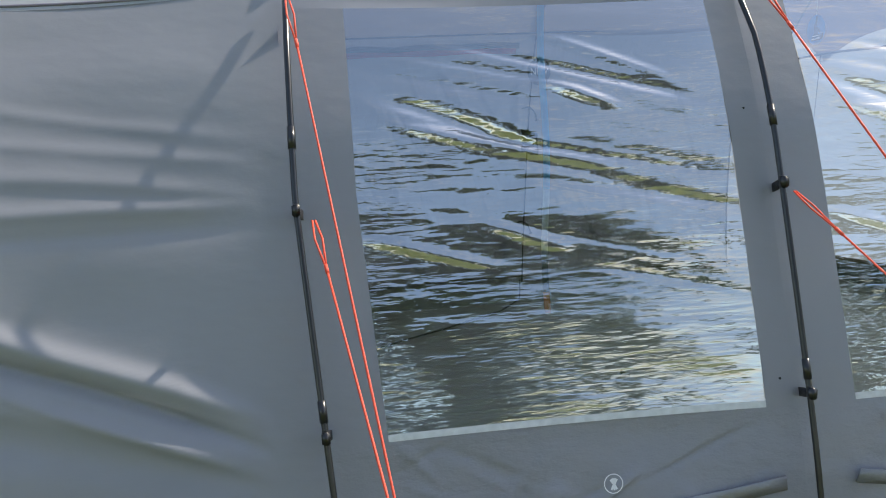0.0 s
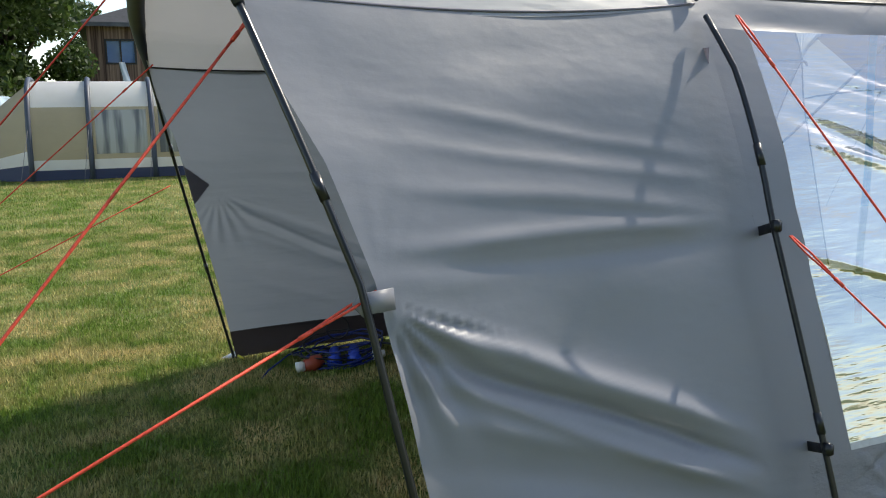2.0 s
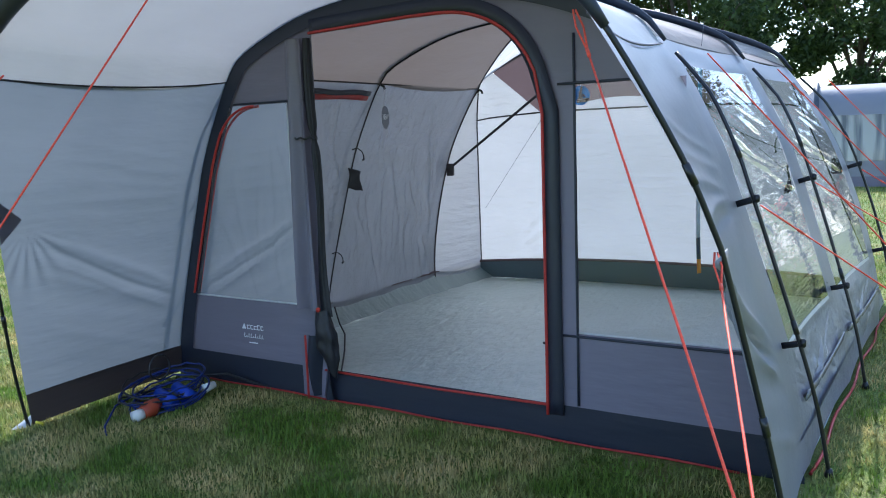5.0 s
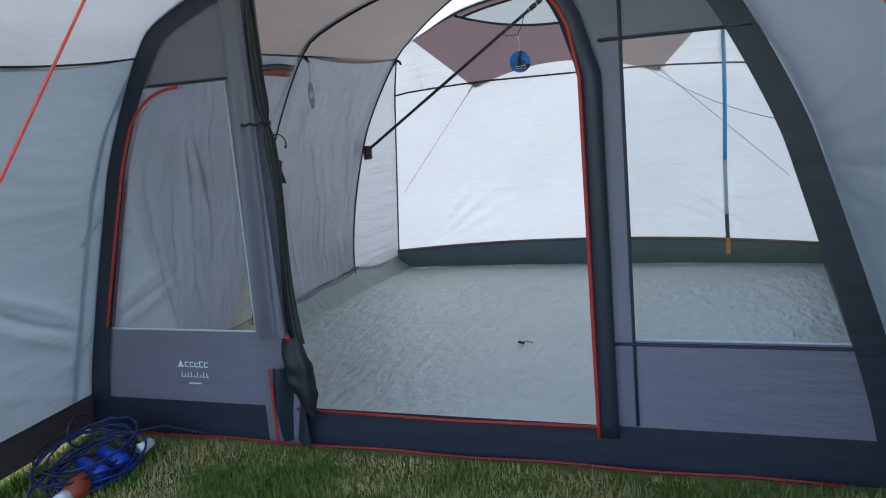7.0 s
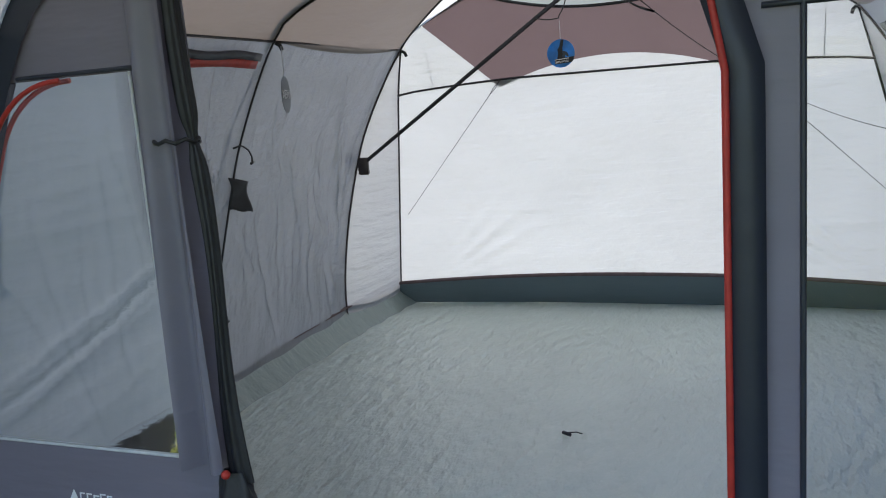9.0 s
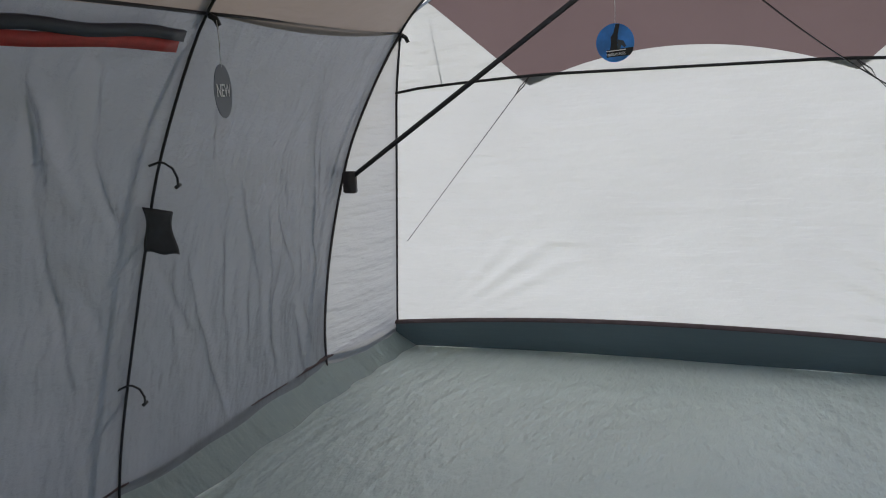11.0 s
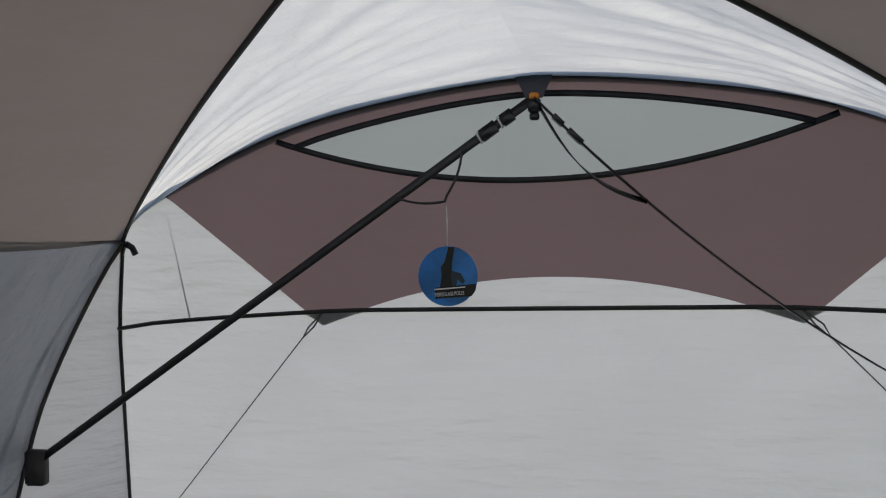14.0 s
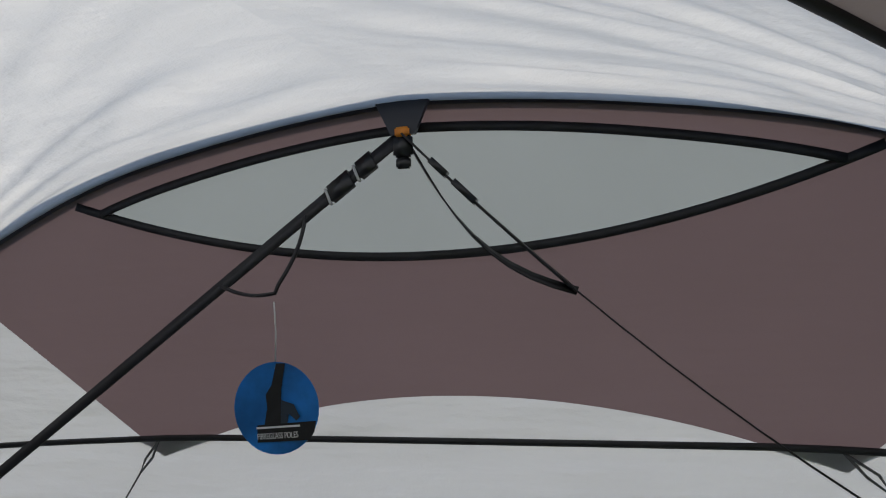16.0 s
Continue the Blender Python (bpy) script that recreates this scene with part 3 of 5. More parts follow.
# groundsheet
part("groundsheet", sheet(lambda u, v: Vector((0.32 + 4.15 * u, C + (2 * v - 1) * (1.97 - 0.05 * u), 0.012 + 0.006 * smooth_noise(4 * u, 4 * v, 0, 2.0))), 60, 60), M_FLOOR, tent, "pale grey-green groundsheet with fine wrinkles")
part("groundsheet_wall", sheet(lambda u, v: back(u, 0.012 + (0.18 + 0.07 * 4 * u * (1 - u)) * v, 1.0) + Vector((-0.02 - 0.05 * (1 - v), 0, 0)), 60, 4), M_TUB, tent, "raised groundsheet edge, darker than the floor")
part("groundsheet_wall", sheet(lambda u, v: mix3((0.33, C + 1.97, 0), (3.55, C + 2.0, 0), u) + Vector((0, -0.14 * (1 - v) ** 1.5 + 0.012 * math.sin(u * 37) * (1 - v), 0.012 + 0.18 * v)), 90, 6), M_FLOOR_SHADED, tent, "raised groundsheet edge, darker than the floor")
part("groundsheet_wall", sheet(lambda u, v: mix3((3.55, C + 2.0, 0), corner(0.0, 1), u) + Vector((0, -0.14 * (1 - v) ** 1.5 + 0.01 * math.sin(u * 19) * (1 - v), 0.012 + 0.18 * v)), 30, 6), M_FLOOR_SHADED, tent, "raised groundsheet edge, darker than the floor")
part("groundsheet_wall", sheet(lambda u, v: mix3((0.33, C - 1.97, 0), (4.45, C - 1.95, 0), u) + Vector((0, 0.06 * (1 - v), 0.012 + 0.18 * v)), 40, 4), M_TUB, tent, "raised groundsheet edge, darker than the floor")

part("groundsheet_tape", tube([back(i / 40, 0.196 + 0.07 * 4 * i / 40 * (1 - i / 40)) + Vector((-0.026, 0, 0)) for i in range(41)], 0.009, flat=1.8), M_EDGE, tent, "maroon-brown edging tape")
part("groundsheet_tape", tube([mix3((0.36, C + 1.955, 0.195), (3.55, C + 1.985, 0.195), i / 10) for i in range(11)] + [mix3((3.55, C + 1.985, 0.195), corner(0.0, 1) + Vector((-0.03, -0.015, 0.195)), i / 5) for i in range(1, 6)], 0.009, flat=1.8), M_EDGE, tent, "maroon-brown edging tape")

# ---- front wall ----
XF = 0.30


def front_piece(y0, y1, lo, hi, nu=20, nv=10, dx=0.0, wave=0.006):
    lo = lo if callable(lo) else (lambda y, k=lo: k)
    hi = hi if callable(hi) else (lambda y, k=hi: k)

    def f(u, v):
        y = y0 + (y1 - y0) * u
        z = lo(y) * (1 - v) + hi(y) * v
        return Vector((XF + dx + wave * smooth_noise(y * 2.0, z * 2.0, dx, 1.5), y, z))
    return sheet(f, nu, nv)


def f_top(y):
    return top_of_dy(y - C) if abs(y - C) > 0.0 else 2.33


def edge_y(z, side, inset=0.0):
    return C + side * (dy_of_z(z) - inset)


def cloth_between(ya, yb, z0, z1, nu=10, nv=20, dx=0.0):
    """Front cloth between two edges given as y over z."""
    return sheet(lambda u, v: Vector((XF + dx, ya(z0 + (z1 - z0) * v) * (1 - u) + yb(z0 + (z1 - z0) * v) * u, z0 + (z1 - z0) * v)), nu, nv)


Z_TUB, Z_WIN0, Z_WIN1 = 0.19, 0.57, 1.77
part("front_tub_edge", cloth_between(lambda z: edge_y(z, 1), lambda z: edge_y(z, -1), 0.0, Z_TUB, 40, 4), M_NAVY, tent, "dark navy groundsheet edge under the doors")
part("front_lower_panel", cloth_between(lambda z: edge_y(z, 1), lambda z: 5.44, Z_TUB, Z_WIN0), M_FRONT, tent, "slate grey lower door cloth with a small white maker mark")
part("front_lower_panel", cloth_between(lambda z: 3.86, lambda z: edge_y(z, -1), Z_TUB, Z_WIN0), M_FRONT, tent, "slate grey lower cloth")
# bands along the arch
for side in (1, -1):
    part("front_arch_band", sheet(lambda u, v: Vector((XF - 0.012, C + side * max(0.0, half_at(0.05 + 0.95 * v)[0] - 0.13 * u * (1 - v * 0.6)), half_at(0.05 + 0.95 * v)[1] - 0.09 * u * v)), 3, 60), M_NAVY, tent, "dark navy arch band")
# window panels
lw = part("front_window", cloth_between(lambda z: edge_y(z, 1, 0.10), lambda z: 5.585, Z_WIN0, Z_WIN1, 12, 24), M_CLEAR2, tent, "clear vinyl door window")
rw = part("front_window", cloth_between(lambda z: 3.77, lambda z: edge_y(z, -1, 0.08), Z_WIN0, Z_WIN1, 12, 24), M_CLEAR2, tent, "clear vinyl front window")
lw.visible_shadow = rw.visible_shadow = False
part("front_upper_panel", front_piece(5.44, 6.2, Z_WIN1, f_top), M_FRONT, tent, "slate grey upper door cloth")
part("front_upper_panel", front_piece(3.25, 3.86, Z_WIN1, f_top), M_FRONT, tent, "slate grey upper cloth")
part("door_post", front_piece(5.37, 5.585, 0.0, 2.16, 6, 24, -0.004), M_FRONT, tent, "slate grey door post strip")
part("front_strip", front_piece(3.77, 3.86, 0.19, 2.0, 4, 24), M_FRONT, tent)


def door_top(y):
    """The head of the open doorway: flat to the post, rounded to the other jamb."""
    k = max(0.0, (4.55 - y) / 0.62)
    return 2.17 - 0.03 * max(0, (y - 4.7)) - 0.52 * (1 - math.sqrt(max(0.0, 1 - min(1.0, k) ** 2.4)))


part("door_head", front_piece(3.86, 5.45, lambda y: door_top(max(3.93, y)), f_top, 50, 6), M_FRONT, tent, "slate grey cloth above the doorway")
jamb = [Vector((XF - 0.016, 3.93, 0.14 + 1.5 * i / 20)) for i in range(21)] + [Vector((XF - 0.016, 3.93 + 1.44 * i / 40, door_top(3.93 + 1.44 * i / 40))) for i in range(1, 41)]
part("door_zip_band", ribbon([p + Vector((0, -0.035 if p.z < 1.7 else 0.0, 0.0 if p.z < 1.7 else 0.03)) for p in jamb], 0.085, 0.012, (0, 0.7, -0.7)), M_NAVY, tent, "dark navy door zip band")
part("door_piping", tube([p + Vector((-0.004, 0.006, -0.004)) for p in jamb], 0.009), M_PIPE, tent, "red door piping")
part("door_piping", tube([(XF - 0.012, 5.40, 0.185), (XF - 0.012, 4.6, 0.175), (XF - 0.012, 3.94, 0.185)], 0.007), M_PIPE, tent, "red door piping")

# diagonal straps
PK = {s: Vector((3.40, C + s * 1.685, 1.235)) for s in (1, -1)}
APEX = arch("rear", 1.0, 1) + Vector((-0.02, 0, -0.06))
for s in (1, -1):
    run = [PK[s].lerp(APEX, i / 24) + Vector((0, 0, 0.0 if s > 0 else -0.18 * 4 * i / 24 * (1 - i / 24))) for i in range(25)]
    part("diagonal_strap", ribbon(run, 0.028, 0.003, (0.3, 0, 1) if s > 0 else (1, 0.25, 0.1)), M_BAND, tent, "black webbing storm strap")
    part("strap_pocket", box(-0.02, -0.035, -0.075, 0.02, 0.035, 0.04, 0.006), M_SKIRT, tent, "dark brown strap pocket").location = PK[s]

# guy ropes
GUYS = [((-0.94, 2.80, 1.18), (-4.05, 1.75, 0.0)), ((-1.07, 3.18, 1.90), (-2.68, 1.93, 0.0)), ((-1.27, 5.80, 1.88), (-3.40, 6.20, 0.0)),
        ((-1.25, 4.57, 2.30), (-3.22, 4.48, 0.0)), ((-1.20, 6.33, 1.20), (-3.6, 6.6, 0.0)),
        ((0.34, 3.17, 1.86), (0.64, 1.59, 0.0)), ((0.38, 2.95, 1.20), (0.69, 1.28, 0.0)),
        ((1.86, 3.17, 1.86), (2.30, 1.50, 0.0)), ((1.88, 2.96, 1.20), (2.45, 1.20, 0.0)), ((3.42, 3.12, 1.86), (4.10, 1.50, 0.0)), ((3.48, 2.90, 1.20), (4.20, 1.20, 0.0))]
for a, b in GUYS:
    a, b = Vector(a), Vector(b)
    d = (b - a).normalized()
    across = d.cross(Vector((0, 0, 1))).normalized()
    knot = a + d * 0.20
    part("guy_rope", tube([mix3(knot, b, i / 8) for i in range(9)], 0.0035, 6), M_ROPE, tent, "orange-red guy rope")
    for s in (1, -1):
        part("guy_loop", tube([a + across * 0.004 * s, a + d * 0.08 + across * 0.011 * s, knot], 0.0033, 6), M_ROPE, tent, "doubled orange-red rope at the tie")
    part("rope_runner", tube([knot - d * 0.016, knot + d * 0.016], lambda t: 0.0055 + 0.003 * math.sin(t * math.pi), 8), M_ROPE, tent, "knotted runner")

# ---- tent details ----
def lerp_pts(a, b, n):
    return [mix3(a, b, i / n) for i in range(n + 1)]


def hang(a, b, drop, n=14):
    """A slack line from a to b."""
    return [mix3(a, b, i / n) + Vector((0, 0, -drop * 4 * (i / n) * (1 - i / n))) for i in range(n + 1)]


def sphere(r, at=(0, 0, 0), scale=(1, 1, 1), bm=None, u=16, v=10):
    bm = bm or bmesh.new()
    bmesh.ops.create_uvsphere(bm, u_segments=u, v_segments=v, radius=r, matrix=Matrix.LocRotScale(at, None, scale))
    return bm


for side in (1, -1):
    # black tape along the poles, as it shows inside
    part("pole_tape", tube([arch("middle", i / 40, side, -0.006) for i in range(1, 41)], 0.0055), M_BAND, tent, "black pole tape")
    part("pole_tape", tube([arch("rear", S_EAVE * i / 24, side, -0.006) for i in range(1, 25)], 0.007), M_SKIRT, tent, "dark brown pole tape")
    for a, b in (("front", "middle"), ("middle", "rear")):
        part("eave_tape", tube([arch(a, S_EAVE, side, -0.006).lerp(arch(b, S_EAVE, side, -0.006), i / 10) + Vector((0, -side * 0.02 * 4 * i / 10 * (1 - i / 10), 0)) for i in range(11)], 0.006), M_BAND if side > 0 else M_SKIRT, tent, "dark eave tape")
    # toggles that hang from the tape
    for z in (0.63, 1.47):
        p = arch("middle", s_of_z(z), side, -0.012)
        part("toggle_loop", tube([p + Vector((-0.05, side * 0.012, -0.005)), p + Vector((-0.02, -side * 0.012, 0.006)), p + Vector((0, -side * 0.014, 0)), p + Vector((0.02, -side * 0.03, -0.02)), p + Vector((0.035, -side * 0.035, -0.055)), p + Vector((0.04, -side * 0.03, -0.085))], 0.0045), M_BAND, tent, "black elastic toggle loop")
        part("toggle", tube([p + Vector((0.028, -side * 0.03, -0.088)), p + Vector((0.052, -side * 0.03, -0.082))], 0.007), M_POLE, tent, "black toggle")
    for kind in ("middle", "rear"):
        p = arch(kind, S_EAVE, side, -0.015)
        part("eave_toggle", tube([p, p + Vector((0.012, -side * 0.015, -0.012)), p + Vector((0.022, -side * 0.02, -0.034))], 0.010), M_BAND, tent, "black eave toggle")
    # loose pocket on the middle pole
    p = arch("middle", s_of_z(1.235), side, -0.012)

    def pocket(u, v):
        q = p + Vector((-0.05 + 0.11 * u, -side * (0.02 + 0.035 * u + 0.012 * math.sin(v * 5 + u * 3)), 0.085 - 0.16 * v - 0.03 * u + 0.004 * math.sin(u * 9) * v))
        return q
    pk = sheet(pocket, 10, 10)
    bmesh.ops.solidify(pk, geom=pk.faces[:], thickness=0.006)
    part("strap_tab", pk, M_BAND, tent, "loose black strap tab")

# rolled blind with a red stripe along the far wall
def wall_at(x, z, side, inset=0.0):
    w = (x - 0.33) / 1.51
    return arch("front", s_of_z(z), side, -inset).lerp(arch("middle", s_of_z(z), side, -inset), w)


part("blind_hem", ribbon([wall_at(0.36 + 1.36 * i / 20, 1.905 - 0.005 * math.sin(i), 1, 0.045) for i in range(21)], 0.036, 0.012, (0, -0.5, 1)), M_NAVY, tent, "dark rolled side blind")
part("blind_piping", ribbon([wall_at(0.36 + 1.34 * i / 20, 1.874 - 0.004 * math.sin(i * 0.7), 1, 0.048) for i in range(21)], 0.04, 0.010, (0, -0.5, 1)), M_PIPE, tent, "red zip stripe of the blind")

# apex: fabric tab, orange and black buckle, strap loops
apex = arch("rear", 1.0, 1)
tab = bmesh.new()
tv = [tab.verts.new(apex + Vector((-0.012 - 0.01 * k, dy, dz))) for k in (0, 1) for dy, dz in ((0.05, 0.0), (-0.05, 0.0), (-0.022, -0.06), (0.022, -0.06))]
for q in ((0, 1, 2, 3), (7, 6, 5, 4), (0, 4, 5, 1), (1, 5, 6, 2), (2, 6, 7, 3), (3, 7, 4, 0)):
    tab.faces.new([tv[i] for i in q])
part("apex_tab", tab, M_NAVY, tent, "dark grey apex tab", smooth=False)
M_ORANGE = plain("orange_plastic", (0.75, 0.26, 0.03), 0.4)
bk = part("buckle", box(-0.008, -0.017, -0.045, 0.008, 0.017, -0.006, 0.004, box(-0.006, -0.013, -0.065, 0.006, 0.013, -0.045, 0.003)), M_POLE, tent, "black side-release buckle")
bk.location = apex + Vector((-0.02, 0, -0.055))
bo = part("buckle_tongue", box(-0.009, -0.013, -0.012, 0.009, 0.013, 0.006, 0.003), M_ORANGE, bk, "orange buckle tongue")
bo.location = (0, 0, 0.002)
for s in (1, -1):
    d = (PK[s] - APEX).normalized() if s > 0 else (APEX.lerp(PK[-1], 0.1) + Vector((0, 0, -0.065)) - APEX).normalized()
    for k, (at, ln) in enumerate(((0.07, 0.035), (0.125, 0.05))):
        q = APEX + d * at
        part("strap_buckle", ribbon([q, q + d * ln], 0.036, 0.012, (0.3, 0, 1) if s > 0 else (0.6, 0.5, 0.4)), M_POLE, tent, "black strap buckle")
        if s > 0:
            part("buckle_bar", ribbon([q + d * (ln + 0.004), q + d * (ln + 0.009)], 0.038, 0.006, (0.3, 0, 1)), M_WHITEHEM, tent, "pale buckle bar")
    if s > 0:
        a, b, low = APEX + d * 0.24, APEX + d * 0.47, Vector((3.17, C + 0.25, 2.03))
        part("strap_loop", tube([a.lerp(low, i / 8) + Vector((0, -0.012 * math.sin(math.pi * i / 8), 0)) for i in range(8)] + [low + Vector((0, -0.006, 0.002)), low + Vector((0, 0.010, 0.0))] + [low.lerp(b, i / 8) + Vector((0, 0, -0.008 * math.sin(math.pi * i / 8))) for i in range(2, 9)], 0.0038, 6), M_BAND, tent, "slack black strap loop")
    else:
        def slack(k):
            return APEX.lerp(PK[-1], k) + Vector((0, 0, -0.18 * 4 * k * (1 - k)))
        part("strap_loop", ribbon([slack(0.17 * i / 10) + Vector((0.004, 0.03 * math.sin(i / 10 * math.pi), -0.035 * math.sin((i / 10) ** 1.3 * math.pi))) for i in range(11)], 0.018, 0.003, (0.4, 0.5, 0.6)), M_BAND, tent, "slack black strap loop")
        part("strap_length", ribbon([slack(0.17 * i / 10) for i in range(11)], 0.024, 0.003, (0.3, 0.6, 0.6)), M_BAND, tent, "black webbing storm strap")

# cords at the lower corners of the gable cloth
for s in (1, -1):
    a = back(0.5 - s * FL_B / 2.84, Z_SEAM + 0.045) + Vector((-0.010, 0, 0))
    b = back(0.5 - s * 1.58 / 3.3, 0.80) + Vector((-0.012, 0, 0))
    part("gable_cord", tube(lerp_pts(mix3(a, b, 0.09), b, 6), 0.0022, 5), M_GREYCORD, tent, "thin grey cord")
    part("cord_loop", tube([a, mix3(a, b, 0.05) + Vector((0, 0.008, 0)), mix3(a, b, 0.09), mix3(a, b, 0.05) + Vector((0, -0.012, 0.004)), a], 0.003, 5), M_GREYCORD, tent, "grey cord loop")

# doorway: rolled-back door, tied to the post
def door_roll(u, v):
    a = u * math.tau
    z = 2.12 - 1.60 * v
    w = 0.017 + 0.008 * math.sin(v * 7.0) + 0.014 * v
    pinch = 1 - 0.5 * math.exp(-((z - 1.56) / 0.05) ** 2)
    y = 5.395 - 0.05 * v + 0.012 * math.sin(v * 9)
    ridge = 1 + 0.18 * math.sin(a * 5 + v * 4)
    return Vector((XF - 0.022 + 0.02 * pinch * ridge * math.cos(a), y + w * pinch * ridge * math.sin(a), z))


part("rolled_door", sheet(door_roll, 30, 60), M_BAND, tent, "black rolled-back door cloth tied to the post")
part("door_drape", sheet(lambda u, v: Vector((XF - 0.05 - 0.025 * math.sin(u * 7 + v * 2) * (0.4 + v), 5.53 - 0.115 * u - 0.03 * v * u, 2.12 - 1.56 * v)), 20, 40), M_FRONT, tent, "slate grey folded door cloth")
part("door_tie", tube([Vector((XF - 0.04 + 0.05 * math.cos(k * math.tau / 14), 5.42 + 0.07 * math.sin(k * math.tau / 14), 1.56 + 0.006 * math.sin(3 * k))) for k in range(14)], 0.006, 6, closed=True), M_BAND, tent, "black door tie")


def bundle(u, v):
    a = u * math.tau
    z = 0.56 - 0.36 * v
    r = 0.06 * (0.55 + 0.5 * min(1.0, v * 3.0)) * (1 - 0.55 * max(0.0, (v - 0.7) / 0.3)) * (1 + 0.28 * abs(math.sin(a * 2.5 + v * 3)) + 0.25 * smooth_noise(math.cos(a) * 1.4, math.sin(a) * 1.4, v * 4.0, 1.6))
    return Vector((XF - 0.04 + r * 0.55 * math.cos(a), 5.375 - 0.05 * v + r * math.sin(a), z + 0.05 * math.sin(a) * v))


part("door_end", sheet(bundle, 24, 24), M_BAND, tent, "crumpled black door end")
part("door_flap", sheet(lambda u, v: Vector((XF - 0.03 - 0.03 * math.sin(u * 6 + v * 3), 5.50 - 0.16 * u - 0.02 * v, 0.40 - 0.38 * v)), 16, 16), M_NAVY, tent, "dark door flap hanging over the groundsheet edge")
part("door_piping", tube([(XF - 0.065, 5.495, 0.40 - 0.39 * i / 8) for i in range(9)], 0.007), M_PIPE, tent, "red door piping")
part("door_pull", sphere(0.014, (XF - 0.09, 5.36, 0.57)), M_PIPE, tent, "red zip pull")
# red piping beside the window of the rolled door
part("door_piping", tube([(XF - 0.022, edge_y(0.58 + 1.0 * i / 30, 1, 0.105), 0.58 + 1.0 * i / 30) for i in range(31)] + [Vector((XF - 0.022, edge_y(1.58, 1, 0.105), 1.58)) * (1 - k) ** 2 + Vector((XF - 0.022, edge_y(1.78, 1, 0.11), 1.762)) * 2 * k * (1 - k) + Vector((XF - 0.022, 5.84, 1.762)) * k * k for k in [i / 10 for i in range(1, 11)]], 0.008), M_PIPE, tent, "red door piping")
for pts in ([(XF - 0.005, edge_y(Z_WIN0, 1, 0.1), Z_WIN0), (XF - 0.005, 5.585, Z_WIN0)], [(XF - 0.005, 3.77, Z_WIN0), (XF - 0.005, edge_y(Z_WIN0, -1, 0.08), Z_WIN0)],
            [(XF - 0.005, 5.585, Z_WIN0), (XF - 0.005, 5.585, Z_WIN1)]):
    part("window_welt", tube(lerp_pts(*pts, 8), 0.005), M_WHITEHEM, tent, "pale window welt")
for pts in ([(XF - 0.006, 3.775, 0.2), (XF - 0.006, 3.775, 2.0)], [(XF - 0.006, 3.86, Z_WIN0 - 0.02), (XF - 0.006, edge_y(Z_WIN0, -1, 0.02), Z_WIN0 - 0.02)], [(XF - 0.006, 3.86, Z_WIN1), (XF - 0.006, 3.3, Z_WIN1)], [(XF - 0.006, 6.02, Z_WIN1 + 0.01), (XF - 0.006, 5.46, Z_WIN1 + 0.01)]):
    part("binding", tube(lerp_pts(*pts, 8), 0.007), M_NAVY, tent, "dark navy binding")
# maker marks: a peak and plain bars
M_MARK = plain("white_print", (0.8, 0.8, 0.84), 0.5, vary=0.03)
def mark(at, right, up, k, label):
    bm = bmesh.new()
    R, U = Vector(right), Vector(up)

    def poly(pts):
        bm.faces.new([bm.verts.new(Vector(at) + R * a * k + U * b * k) for a, b in pts])
    poly([(-0.5, 0.0), (-0.30, 0.0), (-0.38, 0.20)])
    for i, (w, h) in enumerate(((0.13, 0.15), (0.13, 0.15), (0.14, 0.13), (0.13, 0.17), (0.12, 0.15))):
        x = -0.26 + i * 0.155
        poly([(x, 0), (x + w, 0), (x + w, 0.03), (x, 0.03)])
        poly([(x, h - 0.03), (x + w, h - 0.03), (x + w, h), (x, h)])
        poly([(x, 0.03), (x + 0.035, 0.03), (x + 0.035, h - 0.03), (x, h - 0.03)])
    for i in range(9):
        x = -0.42 + i * 0.1
        h = (0.16, 0.07, 0.14, 0.14, 0.05, 0.15, 0.07, 0.14, 0.12)[i]
        poly([(x, -0.28), (x + 0.03, -0.28), (x + 0.05, -0.28 + h), (x + 0.02, -0.28 + h)])
        poly([(x + 0.02, -0.28), (x + 0.085, -0.28), (x + 0.085, -0.262), (x + 0.02, -0.262)])
    poly([(-0.2, -0.47), (0.2, -0.47), (0.2, -0.43), (-0.2, -0.43)])
    return part("maker_mark", bm, M_MARK, tent, label, smooth=False)


mark((XF - 0.008, 5.985, 0.375), (0, -1, 0), (0, 0, 1), 0.19, "small white printed maker mark")
q = arch("porch_edge", s_of_z(0.16), -1).lerp(arch("front", s_of_z(0.16), -1), 0.42) + Vector((0, -0.012, 0))
mark(tuple(q), (1, 0.1, 0), (0, -0.1, 1), 0.17, "small white printed maker mark")
em = bmesh.new()
ring = [[em.verts.new((r * math.cos(i * math.tau / 28), r * math.sin(i * math.tau / 28), 0)) for i in range(28)] for r in (0.027, 0.030)]
for i in range(28):
    em.faces.new((ring[0][i], ring[0][(i + 1) % 28], ring[1][(i + 1) % 28], ring[1][i]))
bmesh.ops.transform(em, matrix=Matrix.Translation(Vector((1.22, C - dy_of_z(0.37) - 0.012, 0.37))) @ Euler((radians(78), 0, 0)).to_matrix().to_4x4(), verts=em.verts)
part("emblem", em, M_MARK, tent, "small round white emblem", smooth=False)
em = bmesh.new()
for k in (-0.5, 0, 0.5):
    m = Matrix.Translation(Vector((1.22, C - dy_of_z(0.37) - 0.016, 0.37))) @ Euler((radians(78), 0, 0)).to_matrix().to_4x4() @ Matrix.Rotation(k, 4, "Z")
    em.faces.new([em.verts.new(m @ Vector(c)) for c in ((-0.003, -0.018, 0), (0.003, -0.018, 0), (0.005, 0.018, 0), (-0.005, 0.018, 0))])
part("emblem_print", em, M_MARK, tent, smooth=False)

